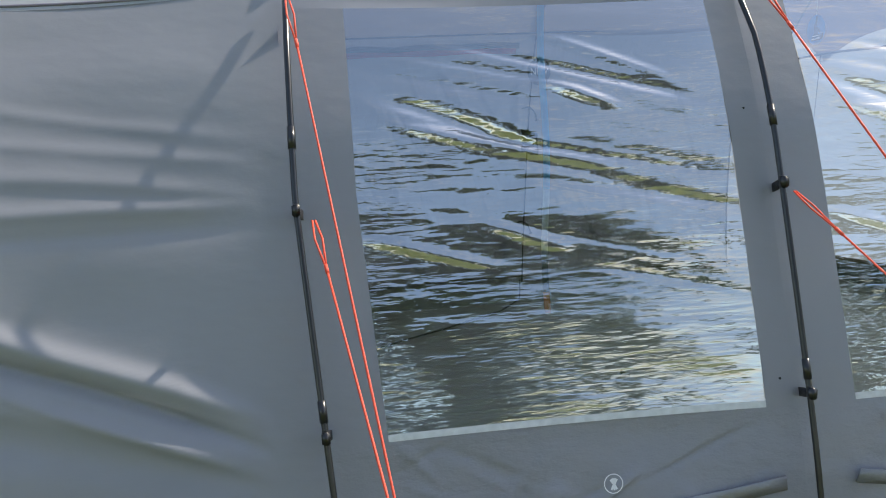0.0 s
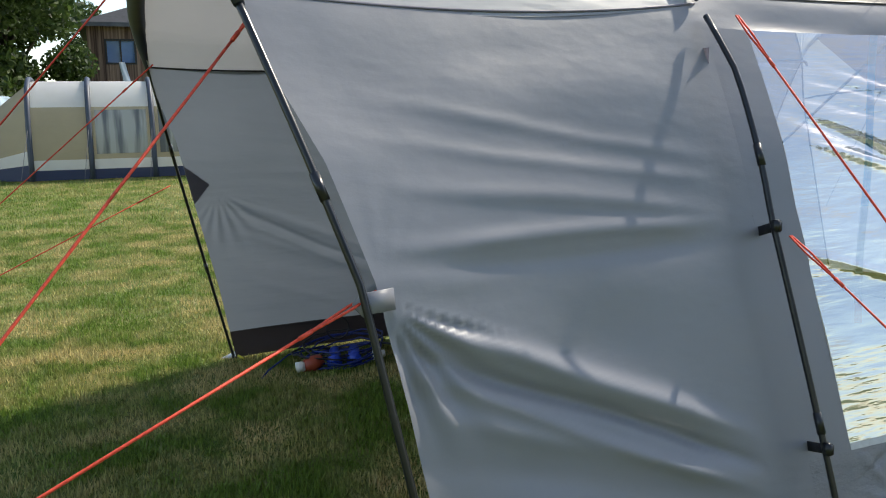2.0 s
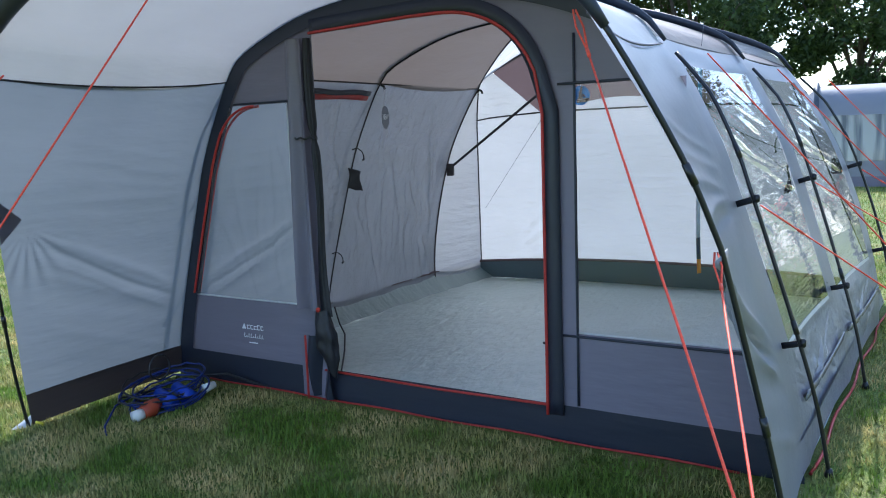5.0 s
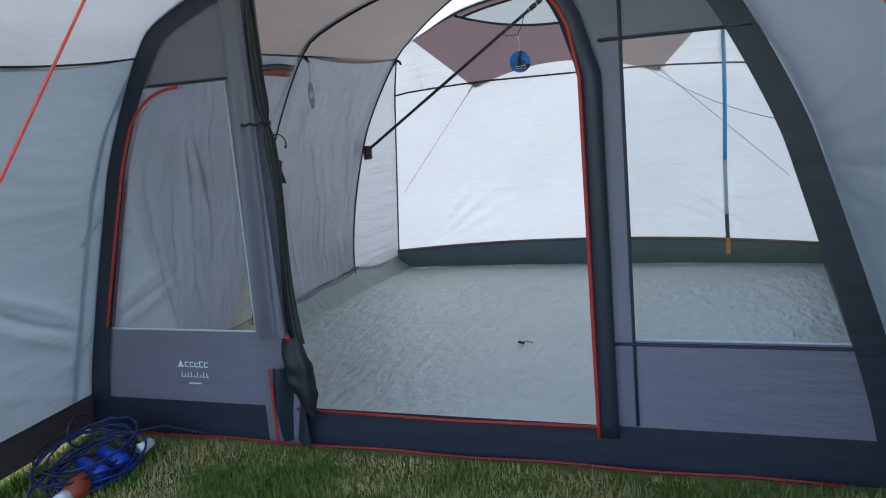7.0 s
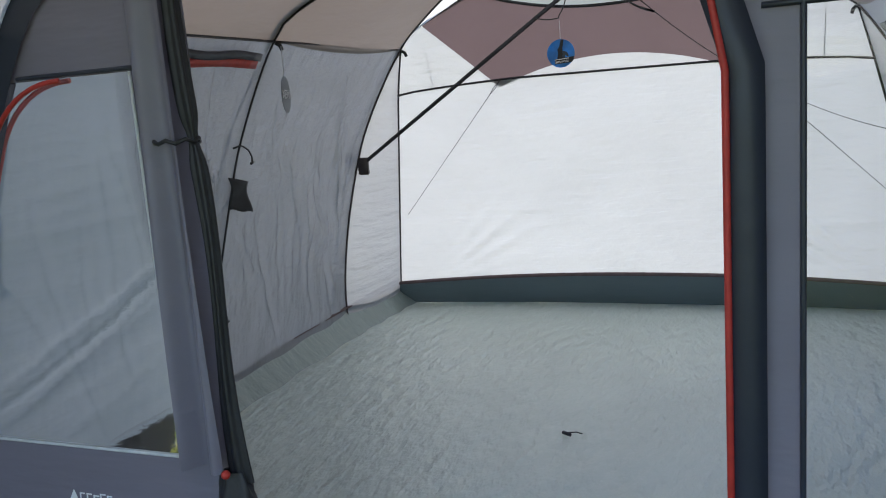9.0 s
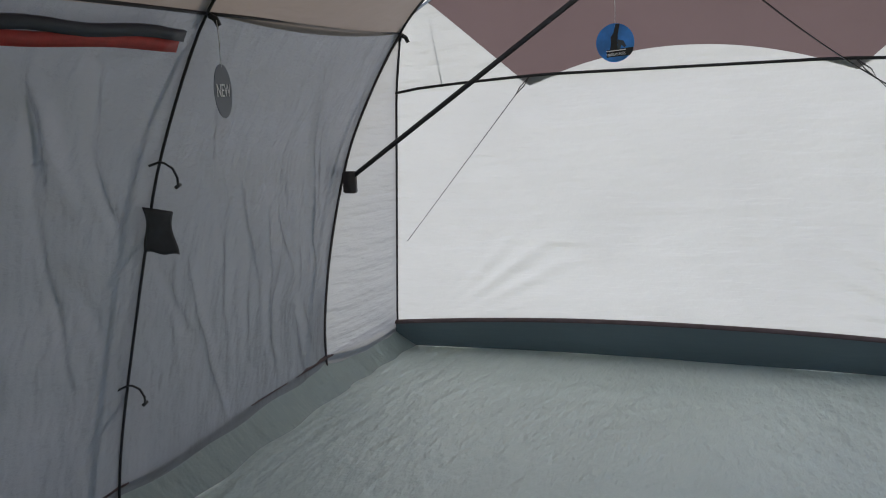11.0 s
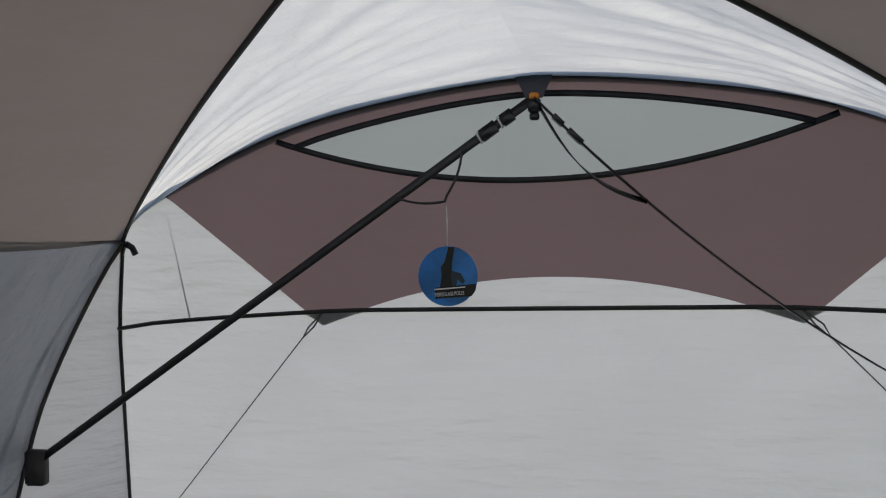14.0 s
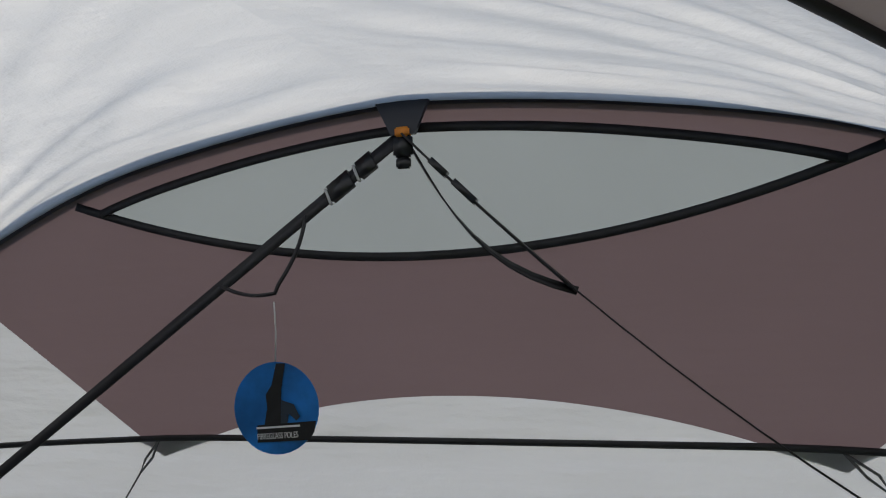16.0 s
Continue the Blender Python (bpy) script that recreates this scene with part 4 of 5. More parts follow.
# porch: guy tabs, dark corner patch, feet
tp = arch("porch_edge", s_of_z(1.2), 1)
tri = bmesh.new()
tri.faces.new([tri.verts.new(v) for v in (arch("porch_edge", s_of_z(1.32), 1) + Vector((0.0, -0.014, 0)), arch("porch_edge", s_of_z(1.08), 1) + Vector((0, -0.014, 0)), tp + Vector((0.12, -0.025, 0.0)))])
bmesh.ops.solidify(tri, geom=tri.faces[:], thickness=0.004)
part("corner_patch", tri, M_FRONT, tent, "dark triangular reinforcing patch", smooth=False)
gp = arch("porch", s_of_z(1.16), -1)
ge = arch("porch_edge", s_of_z(1.16), -1)
part("guy_tab", ribbon([gp + Vector((-0.012, -0.008, -0.02)), gp + Vector((0.0, -0.018, 0)), ge + Vector((0.03, -0.012, 0.005))], 0.05, 0.005, (0, 0, 1)), M_SIDE, tent, "grey guy tab round the pole")
wf = arch("porch", 0.0, 1)
part("foot_wedge", sheet(lambda u, v: wf + Vector((-0.09 * u * (1 - v) + 0.03 * v, 0.05 * u, 0.075 * v * (1 - 0.4 * u) + 0.005)), 6, 6), M_WHITEHEM, tent, "white foot tab")
M_YEL = plain("yellow_plastic", (0.7, 0.6, 0.05), 0.4)
part("peg", tube([wf + Vector((0.02, -0.02, 0.03)), wf + Vector((0.05, -0.035, 0.012)), wf + Vector((0.06, -0.04, -0.02))], 0.008), M_YEL, tent, "yellow tent peg")
# hem along the near side and under the doors
part("ground_piping", tube([Vector((0.40 + 3.6 * i / 20, C - 1.995 - 0.012 * math.sin(i), 0.012)) for i in range(21)], 0.008), M_PIPE, tent, "red ground hem")
part("ground_piping", tube([Vector((XF - 0.015 - 0.01 * math.sin(i * 1.3), 6.4 - 3.4 * i / 20, 0.008)) for i in range(21)], 0.006), M_PIPE, tent, "red ground hem")
# rolled curtain under the near windows
for a, b, w0, w1 in (("front", "middle", 0.10, 0.95), ("middle", "rear", 0.1, 0.92)):
    part("curtain_pocket", ribbon([arch(a, s_of_z(0.30), -1, 0.012).lerp(arch(b, s_of_z(0.30), -1, 0.012), w0 + (w1 - w0) * i / 14) + Vector((0, 0.02 * 4 * (i / 14) * (1 - i / 14), -0.06 * 4 * (i / 14) * (1 - i / 14) + 0.02)) for i in range(15)], 0.05, 0.008, (0, -0.2, 1)), M_INNER, tent, "pale curtain hem")

# ---- things inside ----
def hang_tag(name, at, normal, radius, face_mat, label, string):
    """A round card on a loop of string; at is its centre."""
    t = thing(name, label, "hang tag", at)
    rot = Vector(normal).to_track_quat("Z", "Y").to_matrix().to_4x4()
    bm = bmesh.new()
    bmesh.ops.create_cone(bm, cap_ends=True, segments=40, radius1=radius, radius2=radius, depth=0.002, matrix=rot)
    part("card", bm, face_mat, t, smooth=False)
    part("string", tube([Vector((0, 0, radius - 0.012)), Vector((0.004, 0, radius + string * 0.5)), Vector((0, 0, radius + string))], 0.0015, 5), M_WHITEHEM, t, "thin white string")
    return t, rot


def lettering(txt, size, parent, m, mat, label=""):
    cu = bpy.data.curves.new("lettering", "FONT")
    cu.body, cu.size, cu.align_x, cu.align_y = txt, size, "CENTER", "CENTER"
    cu.extrude = 0.0002
    tmp = bpy.data.objects.new("lettering", cu)
    scene.collection.objects.link(tmp)
    me = bpy.data.meshes.new_from_object(tmp.evaluated_get(bpy.context.evaluated_depsgraph_get()))
    bpy.data.objects.remove(tmp)
    me.materials.clear()
    me.materials.append(mat)
    ob = new("lettering", me)
    ob.parent, ob.matrix_basis = parent, m
    if label:
        ob["label"] = label
    return ob


M_BLUETAG = plain("blue_card", (0.012, 0.16, 0.52), 0.3, vary=0.45, scale=9, bump=0.0)
M_DARKTAG = plain("dark_slate_card", (0.03, 0.045, 0.07), 0.4, vary=0.05, bump=0.0)
tag, rot = hang_tag("blue_hang_tag", (3.15, C + 0.235, 1.832), (-1, -0.05, 0), 0.080, M_BLUETAG, "round blue swing tag hanging on a string from the strap", 0.105)
face = Matrix.Diagonal((1, 1.17, 1.17, 1)) @ Matrix.Translation((-0.0022, 0, 0)) @ Matrix(((0, 0, -1, 0), (-1, 0, 0, 0), (0, 1, 0, 0), (0, 0, 0, 1)))
def flat_poly(pts, lift=0.0):
    bm = bmesh.new()
    bm.faces.new([bm.verts.new(face @ Vector((x, y, lift))) for x, y in pts])
    return bm
part("printed_pole", flat_poly([(0.002, 0.066), (0.017, 0.066), (0.010, 0.028), (0.008, -0.030), (-0.020, -0.030), (-0.014, 0.0), (-0.016, 0.02), (-0.006, 0.034)]), M_BAND, tag, "dark printed pole")
part("printed_clip", flat_poly([(0.010, 0.012), (0.030, 0.006), (0.040, -0.012), (0.034, -0.018), (0.022, -0.008), (0.018, -0.028), (0.008, -0.028)], 0.0004), M_DARKTAG, tag, "dark printed shape")
part("printed_band", flat_poly([(-0.062, -0.028), (0.066, -0.018), (0.063, -0.034), (0.054, -0.046), (-0.044, -0.052)], 0.0006), M_BAND, tag, "dark caption band")
part("caption_bar", flat_poly([(-0.032, -0.0285), (0.040, -0.0235), (0.040, -0.0265), (-0.032, -0.0315)], 0.001), M_MARK, tag, "white caption bar", smooth=False)
lettering("FIBREGLASS POLES", 0.0125, tag, Matrix.Translation((-0.0042, -0.004, -0.0475)) @ face.to_3x3().to_4x4() @ Matrix.Rotation(0.07, 4, "Z") @ Matrix.Diagonal((0.66, 1, 1, 1)), M_MARK, "white caption")
n = Vector((math.cos(radians(144)), math.sin(radians(144)), 0))
n = -Vector((math.cos(radians(36)), math.sin(radians(36)), 0)) * math.cos(radians(72)) + Vector((-math.sin(radians(36)), math.cos(radians(36)), 0)) * -math.sin(radians(72))
new_tag, rot = hang_tag("round_hang_tag", (1.84, C + 1.285, 1.70), tuple(n), 0.088, M_DARKTAG, "round dark slate swing tag that says NEW hanging by the pole", 0.14)
tz = Matrix(((-n.y, 0, n.x, 0), (n.x, 0, n.y, 0), (0, 1, 0, 0), (0, 0, 0, 1)))
lettering("NEW", 0.06, new_tag, Matrix.Translation(n * 0.002) @ tz, M_MARK, "white lettering")
# blue ribbon tag behind the near front window
rt = thing("ribbon_tag", "long blue and white swing ribbon hanging from the eave", "hang tag", (1.2, 3.44, 1.12))
M_SKYBLUE = plain("sky_blue_card", (0.05, 0.34, 0.72), 0.35, bump=0.0)
for nm, z0, z1, mt in (("blue_length", 0.75, 0.08, M_SKYBLUE), ("white_length", 0.08, -0.18, M_WHITEHEM), ("dark_end", -0.18, -0.30, M_DARKTAG), ("orange_tip", -0.30, -0.38, M_ORANGE)):
    part(nm, ribbon([Vector((0.008 * math.sin(z * 8), 0.004 * math.cos(z * 6), z)) for z in [z0 + (z1 - z0) * i / 8 for i in range(9)]], 0.026, 0.0015, (0.75, -0.66, 0)), mt, rt)
part("thread", tube([(0, 0, 0.75), (0.0, -0.02, 0.98)], 0.0015, 5), M_GREYCORD, rt)
# thread and toggle knot on the floor
knot = thing("floor_toggle", "small dark toggle lying on the groundsheet", "toggle", (1.94, 4.74, 0.025))
part("barrel", tube([(-0.012, -0.02, 0.006), (0.012, 0.02, 0.006)], 0.009), M_BAND, knot)
part("cord", tube([(0.0, 0.0, 0.01), (0.03, -0.04, 0.004), (0.02, -0.07, 0.002)], 0.003), M_BAND, knot)
lead = thing("black_lead", "thin black lead lying on the groundsheet beside the wall", "cable", (1.0, 5.9, 0.02))
part("lead", tube([(-0.55, -0.45, 0.0), (-0.2, -0.2, 0.005), (0.2, 0.1, 0.0), (0.6, 0.42, 0.0), (0.78, 0.62, 0.03), (0.8, 0.68, 0.16)], 0.006), M_BAND, lead)

# ---- power lead in the porch ----
M_BLUECABLE = plain("blue_cable", (0.006, 0.02, 0.15), 0.4, vary=0.3, scale=12)
M_BLUEPLUG = plain("blue_plug_plastic", (0.01, 0.05, 0.42), 0.35)
M_REDPLUG = plain("rust_red_plastic", (0.32, 0.05, 0.02), 0.45)
M_WHITEPL = plain("white_plastic", (0.72, 0.72, 0.70), 0.4)
reel = thing("power_cable", "tangled blue mains cable with red and blue plugs lying on grass", "cable", (-0.20, 6.23, 0.0))
rng = random.Random(4)
for k in range(9):
    rx, ry, tilt, lift = 0.20 + 0.10 * rng.random(), 0.12 + 0.07 * rng.random(), rng.uniform(-0.25, 0.25), 0.03 + 0.013 * k
    cx, cy = rng.uniform(-0.05, 0.10), rng.uniform(-0.03, 0.06)
    part("coil", tube([Vector((cx + rx * math.cos(a), cy + ry * math.sin(a), max(0.012, lift + 0.05 * math.sin(a + tilt * 6) * rng.uniform(0.6, 1.0)))) for a in [i * math.tau / 26 for i in range(26)]], 0.006, 6, closed=True), M_BLUECABLE if k % 4 != 3 else M_BAND, reel)
part("coil", tube([Vector((-0.02 + 0.075 * math.cos(a), 0.03, 0.23 + 0.075 * math.sin(a))) for a in [i * math.tau / 20 for i in range(20)]], 0.006, 6, closed=True), M_BAND, reel)
for pts, r in (([(-0.30, -0.10, 0.03), (-0.22, -0.11, 0.05), (-0.16, -0.10, 0.07)], 0.04),):
    part("red_plug", tube(pts, lambda t: r * (0.8 + 0.5 * math.sin(t * 3)), 14), M_REDPLUG, reel, "rust-red plug")
part("plug_cap", tube([(-0.33, -0.105, 0.035), (-0.275, -0.11, 0.04)], 0.034, 14), M_WHITEPL, reel, "white plug cap")
for dx in (0.0, 0.13):
    part("blue_plug", tube([(-0.09 + dx, -0.14, 0.045), (-0.07 + dx, -0.07, 0.06), (-0.05 + dx, 0.02, 0.08)], lambda t: 0.05 - 0.015 * t, 14), M_BLUEPLUG, reel, "blue mains plug")
part("plug_cap", tube([(0.17, -0.12, 0.06), (0.25, -0.13, 0.07)], lambda t: 0.03 - 0.008 * t, 12), M_WHITEPL, reel, "white plug end")
part("tail", tube([(-0.1, 0.1, 0.1), (-0.35, 0.02, 0.09), (-0.5, -0.08, 0.03), (-0.55, -0.16, 0.012)], 0.006, 6), M_BLUECABLE, reel)
part("tail", tube([(0.2, 0.0, 0.12), (0.38, -0.1, 0.1), (0.48, -0.25, 0.03), (0.5, -0.33, 0.012)], 0.007, 6), M_BAND, reel)

# ---- campsite beyond ----
M_BEIGE = fabric("beige_tent_cloth", (0.46, 0.40, 0.28), 0.42, 0.6, glow=(0.55, 0.47, 0.31), crease=0.3)
M_TWHITE = fabric("white_tent_roof", (0.78, 0.78, 0.77), 0.5, 0.5, glow=(0.85, 0.85, 0.83), crease=0.15)
M_TNAVY = fabric("navy_tent_cloth", (0.025, 0.035, 0.085), 0.08, 0.5, crease=0.3)
M_BEAM = plain("grey_navy_beam", (0.05, 0.06, 0.085), 0.5)


def dim_window():
    """Vinyl windows seen from afar: upright streaks of what hangs behind them."""
    m, nt, out = nodes_of("dim_vinyl_window")
    p = nt.nodes.new("ShaderNodeBsdfPrincipled")
    p.inputs["Roughness"].default_value = 0.15
    f = noise_node(nt, 1.3, 3, (4.0, 1.0, 0.35), 0.5, (0, 6, 0))
    nt.links.new(shade_colour(nt, f, (0.13, 0.13, 0.125), (0.40, 0.38, 0.33), 0.40, 0.58), p.inputs["Base Color"])
    nt.links.new(p.outputs[0], out.inputs[0])
    return m


M_DIMWIN = dim_window()


def tunnel_tent(label, arches, end_a, end_b, half=1.55, high=2.35, mats=None, group="tents in the field"):
    """An air-beam tunnel tent along x: base bands, wall panels with windows, pale roof and beams."""
    base, strip, wall, roof = mats or (M_TNAVY, M_TWHITE, M_BEIGE, M_TWHITE)
    t = thing("tunnel_tent", label, "tent", group=group)

    def ring(x, k, v):
        a = v * math.pi
        y = -math.cos(a) * half * (abs(math.cos(a)) ** -0.35 if abs(math.cos(a)) > 1e-3 else 0.0) * k
        return Vector((x, max(-half * k, min(half * k, y)), high * k * math.sin(a) ** 0.72 if 0 < v < 1 else 0.0))

    def v_at(z, k):
        return math.asin(min(1.0, (z / (high * k)) ** (1 / 0.72))) / math.pi

    xs = [(end_a, 0.42)] + [(x, 1.0) for x in arches] + [(end_b, 0.30)]
    for (x0, k0), (x1, k1) in zip(xs, xs[1:]):
        full = k0 == 1.0 and k1 == 1.0
        bands = ((0.0, 0.10, base), (0.10, 0.20, strip), (0.20, 0.72, wall), (0.72, 1.0, roof)) if full else ((0.0, 0.16, base), (0.16, 0.30, strip), (0.30, 1.0, wall))
        for near in (True, False):
            for z0, z1, mt in bands:
                def f(u, v):
                    k = k0 + (k1 - k0) * u
                    z = (z0 + (z1 - z0) * v) * high * k
                    a = v_at(z, k) if z1 < 1 or v < 1 else 0.5
                    p = ring(x0 + (x1 - x0) * u, k, a if near else 1 - a)
                    p.z += 0.0
                    p.y += (0.03 if near else -0.03) * 4 * u * (1 - u)
                    return p
                part({base: "base_band", strip: "strip", wall: "wall_panel", roof: "roof_panel"}[mt] if mt is not strip or z0 < 0.5 else "roof_panel", sheet(f, 8, 8), mt, t)
            if full and near and (x1 > -1.0 or mats):
                def g(u, v):
                    u, z = 0.09 + 0.82 * u, (0.25 + 0.44 * v) * high
                    p = ring(x0 + (x1 - x0) * u, 1.0, v_at(z, 1.0))
                    return p + Vector((0, 0.03 * 4 * u * (1 - u) - 0.012, 0))
                part("window", sheet(g, 8, 8), M_DIMWIN, t, "dim vinyl window")
    for x in arches:
        part("air_beam", tube([ring(x, 1.02, i / 28) for i in range(29)], 0.06), M_BEAM, t, "grey-navy air beam")
        part("guy", tube([ring(x, 1.0, v_at(high * 0.55, 1.0)), (x - 0.15, -half - 1.0, 0.0)], 0.008, 4), M_GREYCORD, t)
    for e, k in ((end_a, 0.42), (end_b, 0.30)):
        bm = bmesh.new()
        bm.faces.new([bm.verts.new(ring(e, k, i / 16)) for i in range(17)])
        part("end_panel", bm, wall, t, smooth=False)
    return t


def put(ob, x, y, turn=0.0):
    ob.matrix_basis = pose(x, y, ground_z(x, y), 0, 0, turn)
    return ob


t1 = put(tunnel_tent("beige and white air-beam tunnel tent with navy base on grass", (-3.4, -2.13, -0.75, 0.82), -5.0, 2.3, 1.5, 2.3), 0, 23.6)
t2 = put(tunnel_tent("beige and white air-beam tunnel tent with navy base on grass", (-2.2, -0.9, 0.5), -3.6, 2.0, 1.5, 2.3), 2.9, 30.5)
for x, y in ((4.6, 35.5), (6.2, 40.5)):
    copy_thing(t2, pose(x, y, ground_z(x, y)))
grey_mats = (M_FRONT, M_SIDE, M_SIDE, M_SIDE)
g1 = put(tunnel_tent("grey poled awning with clear windows standing on grass", (-2.4, -0.8, 0.8, 2.4), -3.6, 3.4, 1.5, 2.4, grey_mats, "awnings in the field"), 19.8, 3.2, -82)
copy_thing(g1, pose(24.5, 7.5, 0, 0, 0, -86))

M_DOME = fabric("green_dome_cloth", (0.24, 0.34, 0.16), 0.35, 0.5, crease=0.3)
M_DOME2 = fabric("pale_green_dome_cloth", (0.34, 0.42, 0.24), 0.3, 0.5, crease=0.3)
M_DOOR_O = fabric("orange_brown_cloth", (0.40, 0.11, 0.03), 0.2, 0.6, crease=0.3)
M_DARKIN = plain("dark_tent_inside", (0.012, 0.016, 0.014), 0.9)


def dome_tent(label, x, y, w, h, mat, door):
    t = thing("dome_tent", label, "tent", group="small tents in the field")
    part("dome", sheet(lambda u, v: Vector((w / 2 * math.cos(u * math.tau) * math.cos(v * math.pi / 2), w / 2 * math.sin(u * math.tau) * math.cos(v * math.pi / 2), h * math.sin(v * math.pi / 2))), 28, 10), mat, t)
    part("doorway", sheet(lambda u, v: Vector(((u - 0.5) * w * 0.42 * (1 - 0.6 * v), -w / 2 * math.cos(v * 0.95) * 0.99 - 0.02, h * 0.72 * v)), 8, 8), door, t)
    for k in (0, 1):
        part("pole", tube([Vector((w / 2 * 1.01 * math.cos(a) * (0.72 if k else 0.72), w / 2 * 1.01 * math.cos(a) * (0.70 if k else -0.70), h * 1.01 * math.sin(a))) for a in [i * math.pi / 20 for i in range(21)]], 0.015, 5), M_BEAM, t)
    return put(t, x, y)


dome_tent("small green dome tent with a dark doorway on grass", 8.4, 41.9, 1.6, 1.0, M_DOME, M_DARKIN)
dome_tent("pale green low tent with an orange doorway on grass", 11.6, 43.1, 2.3, 1.0, M_DOME2, M_DOOR_O)
dome_tent("small green dome tent with a dark doorway on grass", 13.9, 42.5, 1.5, 1.1, M_DOME, M_DARKIN)
M_REDBOX = plain("red_box_plastic", (0.5, 0.03, 0.05), 0.5)
rb = thing("red_crate", "red plastic crate standing on grass", "crate")
part("tub", box(-0.5, -0.4, 0, 0.5, 0.4, 1.0, 0.04), M_REDBOX, rb)
part("lid", box(-0.53, -0.43, 1.0, 0.53, 0.43, 1.08, 0.02), M_REDBOX, rb)
put(rb, 15.9, 43.8)

# timber house
def timber():
    m, nt, out = nodes_of("weathered_vertical_boards")
    p = nt.nodes.new("ShaderNodeBsdfPrincipled")
    p.inputs["Roughness"].default_value = 0.85
    f = noise_node(nt, 1.0, 3, (7.0, 7.0, 0.12), 0.6)
    c = shade_colour(nt, f, (0.06, 0.03, 0.024), (0.36, 0.24, 0.18), 0.36, 0.64)
    nt.links.new(c, p.inputs["Base Color"])
    nt.links.new(bump_of(nt, noise_node(nt, 1.0, 2, (8.0, 8.0, 0.05)), 0.6, 0.03), p.inputs["Normal"])
    nt.links.new(p.outputs[0], out.inputs[0])
    return m


M_TIMBER = timber()
M_SLATE = plain("dark_slate_roof", (0.032, 0.034, 0.04), 0.85, vary=0.25, scale=3.0, bump=0.4, dist=0.02)
M_FRAME = plain("black_window_frame", (0.015, 0.015, 0.017), 0.4)
M_PANE = plain("dark_window_glass", (0.03, 0.05, 0.085), 0.05, vary=0.6, scale=0.7, bump=0.0)
M_PANEB = plain("blue_blind_glass", (0.06, 0.16, 0.40), 0.08, vary=0.3, scale=0.7, bump=0.0)
M_RENDER = plain("cream_render", (0.62, 0.58, 0.50), 0.8, vary=0.08, scale=1.0)
M_FASCIA = plain("grey_fascia_panels", (0.115, 0.115, 0.13), 0.7, vary=0.3, scale=1.5)


def gabled(name, label, x0, x1, y0, y1, z0, ze, zr, wall, roof, windows, over=0.5, pane=M_PANE):
    """A hipped building: windows are (x, z, width, height, glass) on the front, which faces -y."""
    h = thing(name, label, "building")
    w0 = bmesh.new()
    cuts_x = sorted({x0, x1, *[v for x, z, w, hh, g in windows for v in (x - w / 2, x + w / 2)]})
    cuts_z = sorted({z0, ze, *[v for x, z, w, hh, g in windows for v in (z, z + hh)]})

    def hole(a, b):
        return any(x - w / 2 < a < x + w / 2 and z < b < z + hh for x, z, w, hh, g in windows)
    for xa, xb in zip(cuts_x, cuts_x[1:]):
        for za, zb in zip(cuts_z, cuts_z[1:]):
            if not hole((xa + xb) / 2, (za + zb) / 2):
                w0.faces.new([w0.verts.new(v) for v in ((xa, y0, za), (xb, y0, za), (xb, y0, zb), (xa, y0, zb))])
    for a, b in (((x1, y0), (x1, y1)), ((x1, y1), (x0, y1)), ((x0, y1), (x0, y0))):
        w0.faces.new([w0.verts.new(v) for v in ((*a, z0), (*b, z0), (*b, ze), (*a, ze))])
    part("wall", w0, wall, h, smooth=False)
    o, m = over, (y0 + y1) / 2
    r = bmesh.new()
    run = min((x1 - x0) / 2, (y1 - y0) / 2) + o
    e = [r.verts.new(v) for v in ((x0 - o, y0 - o, ze - 0.1), (x1 + o, y0 - o, ze - 0.1), (x1 + o, y1 + o, ze - 0.1), (x0 - o, y1 + o, ze - 0.1))]
    k = [r.verts.new((x0 - o + run, m, zr)), r.verts.new((x1 + o - run + 0.01, m, zr))]
    for q in ((e[0], e[1], k[1], k[0]), (e[1], e[2], k[1]), (e[2], e[3], k[0], k[1]), (e[3], e[0], k[0])):
        r.faces.new(q)
    r.faces.new(e[::-1])
    part("roof", r, roof, h, smooth=False)
    part("eave_board", box(x0 - o, y0 - o - 0.03, ze - 0.3, x1 + o, y0 - o + 0.02, ze - 0.08), M_FASCIA, h, smooth=False)
    for x, z, w, hh, g in windows:
        win = part("window", box(x - w / 2, y0 + 0.12, z, x + w / 2, y0 + 0.14, z + hh), g, h, smooth=False)
        for b in ((x - w / 2 - 0.05, z - 0.05, x + w / 2 + 0.05, z + 0.05), (x - w / 2 - 0.05, z + hh - 0.05, x + w / 2 + 0.05, z + hh + 0.05), (x - w / 2 - 0.05, z + 0.05, x - w / 2 + 0.06, z + hh - 0.05), (x + w / 2 - 0.06, z + 0.05, x + w / 2 + 0.05, z + hh - 0.05), (x - 0.04, z + 0.05, x + 0.04, z + hh - 0.05)):
            part("frame", box(b[0], y0 - 0.04, b[1], b[2], y0 + 0.13, b[3]), M_FRAME, win, smooth=False)
    return h


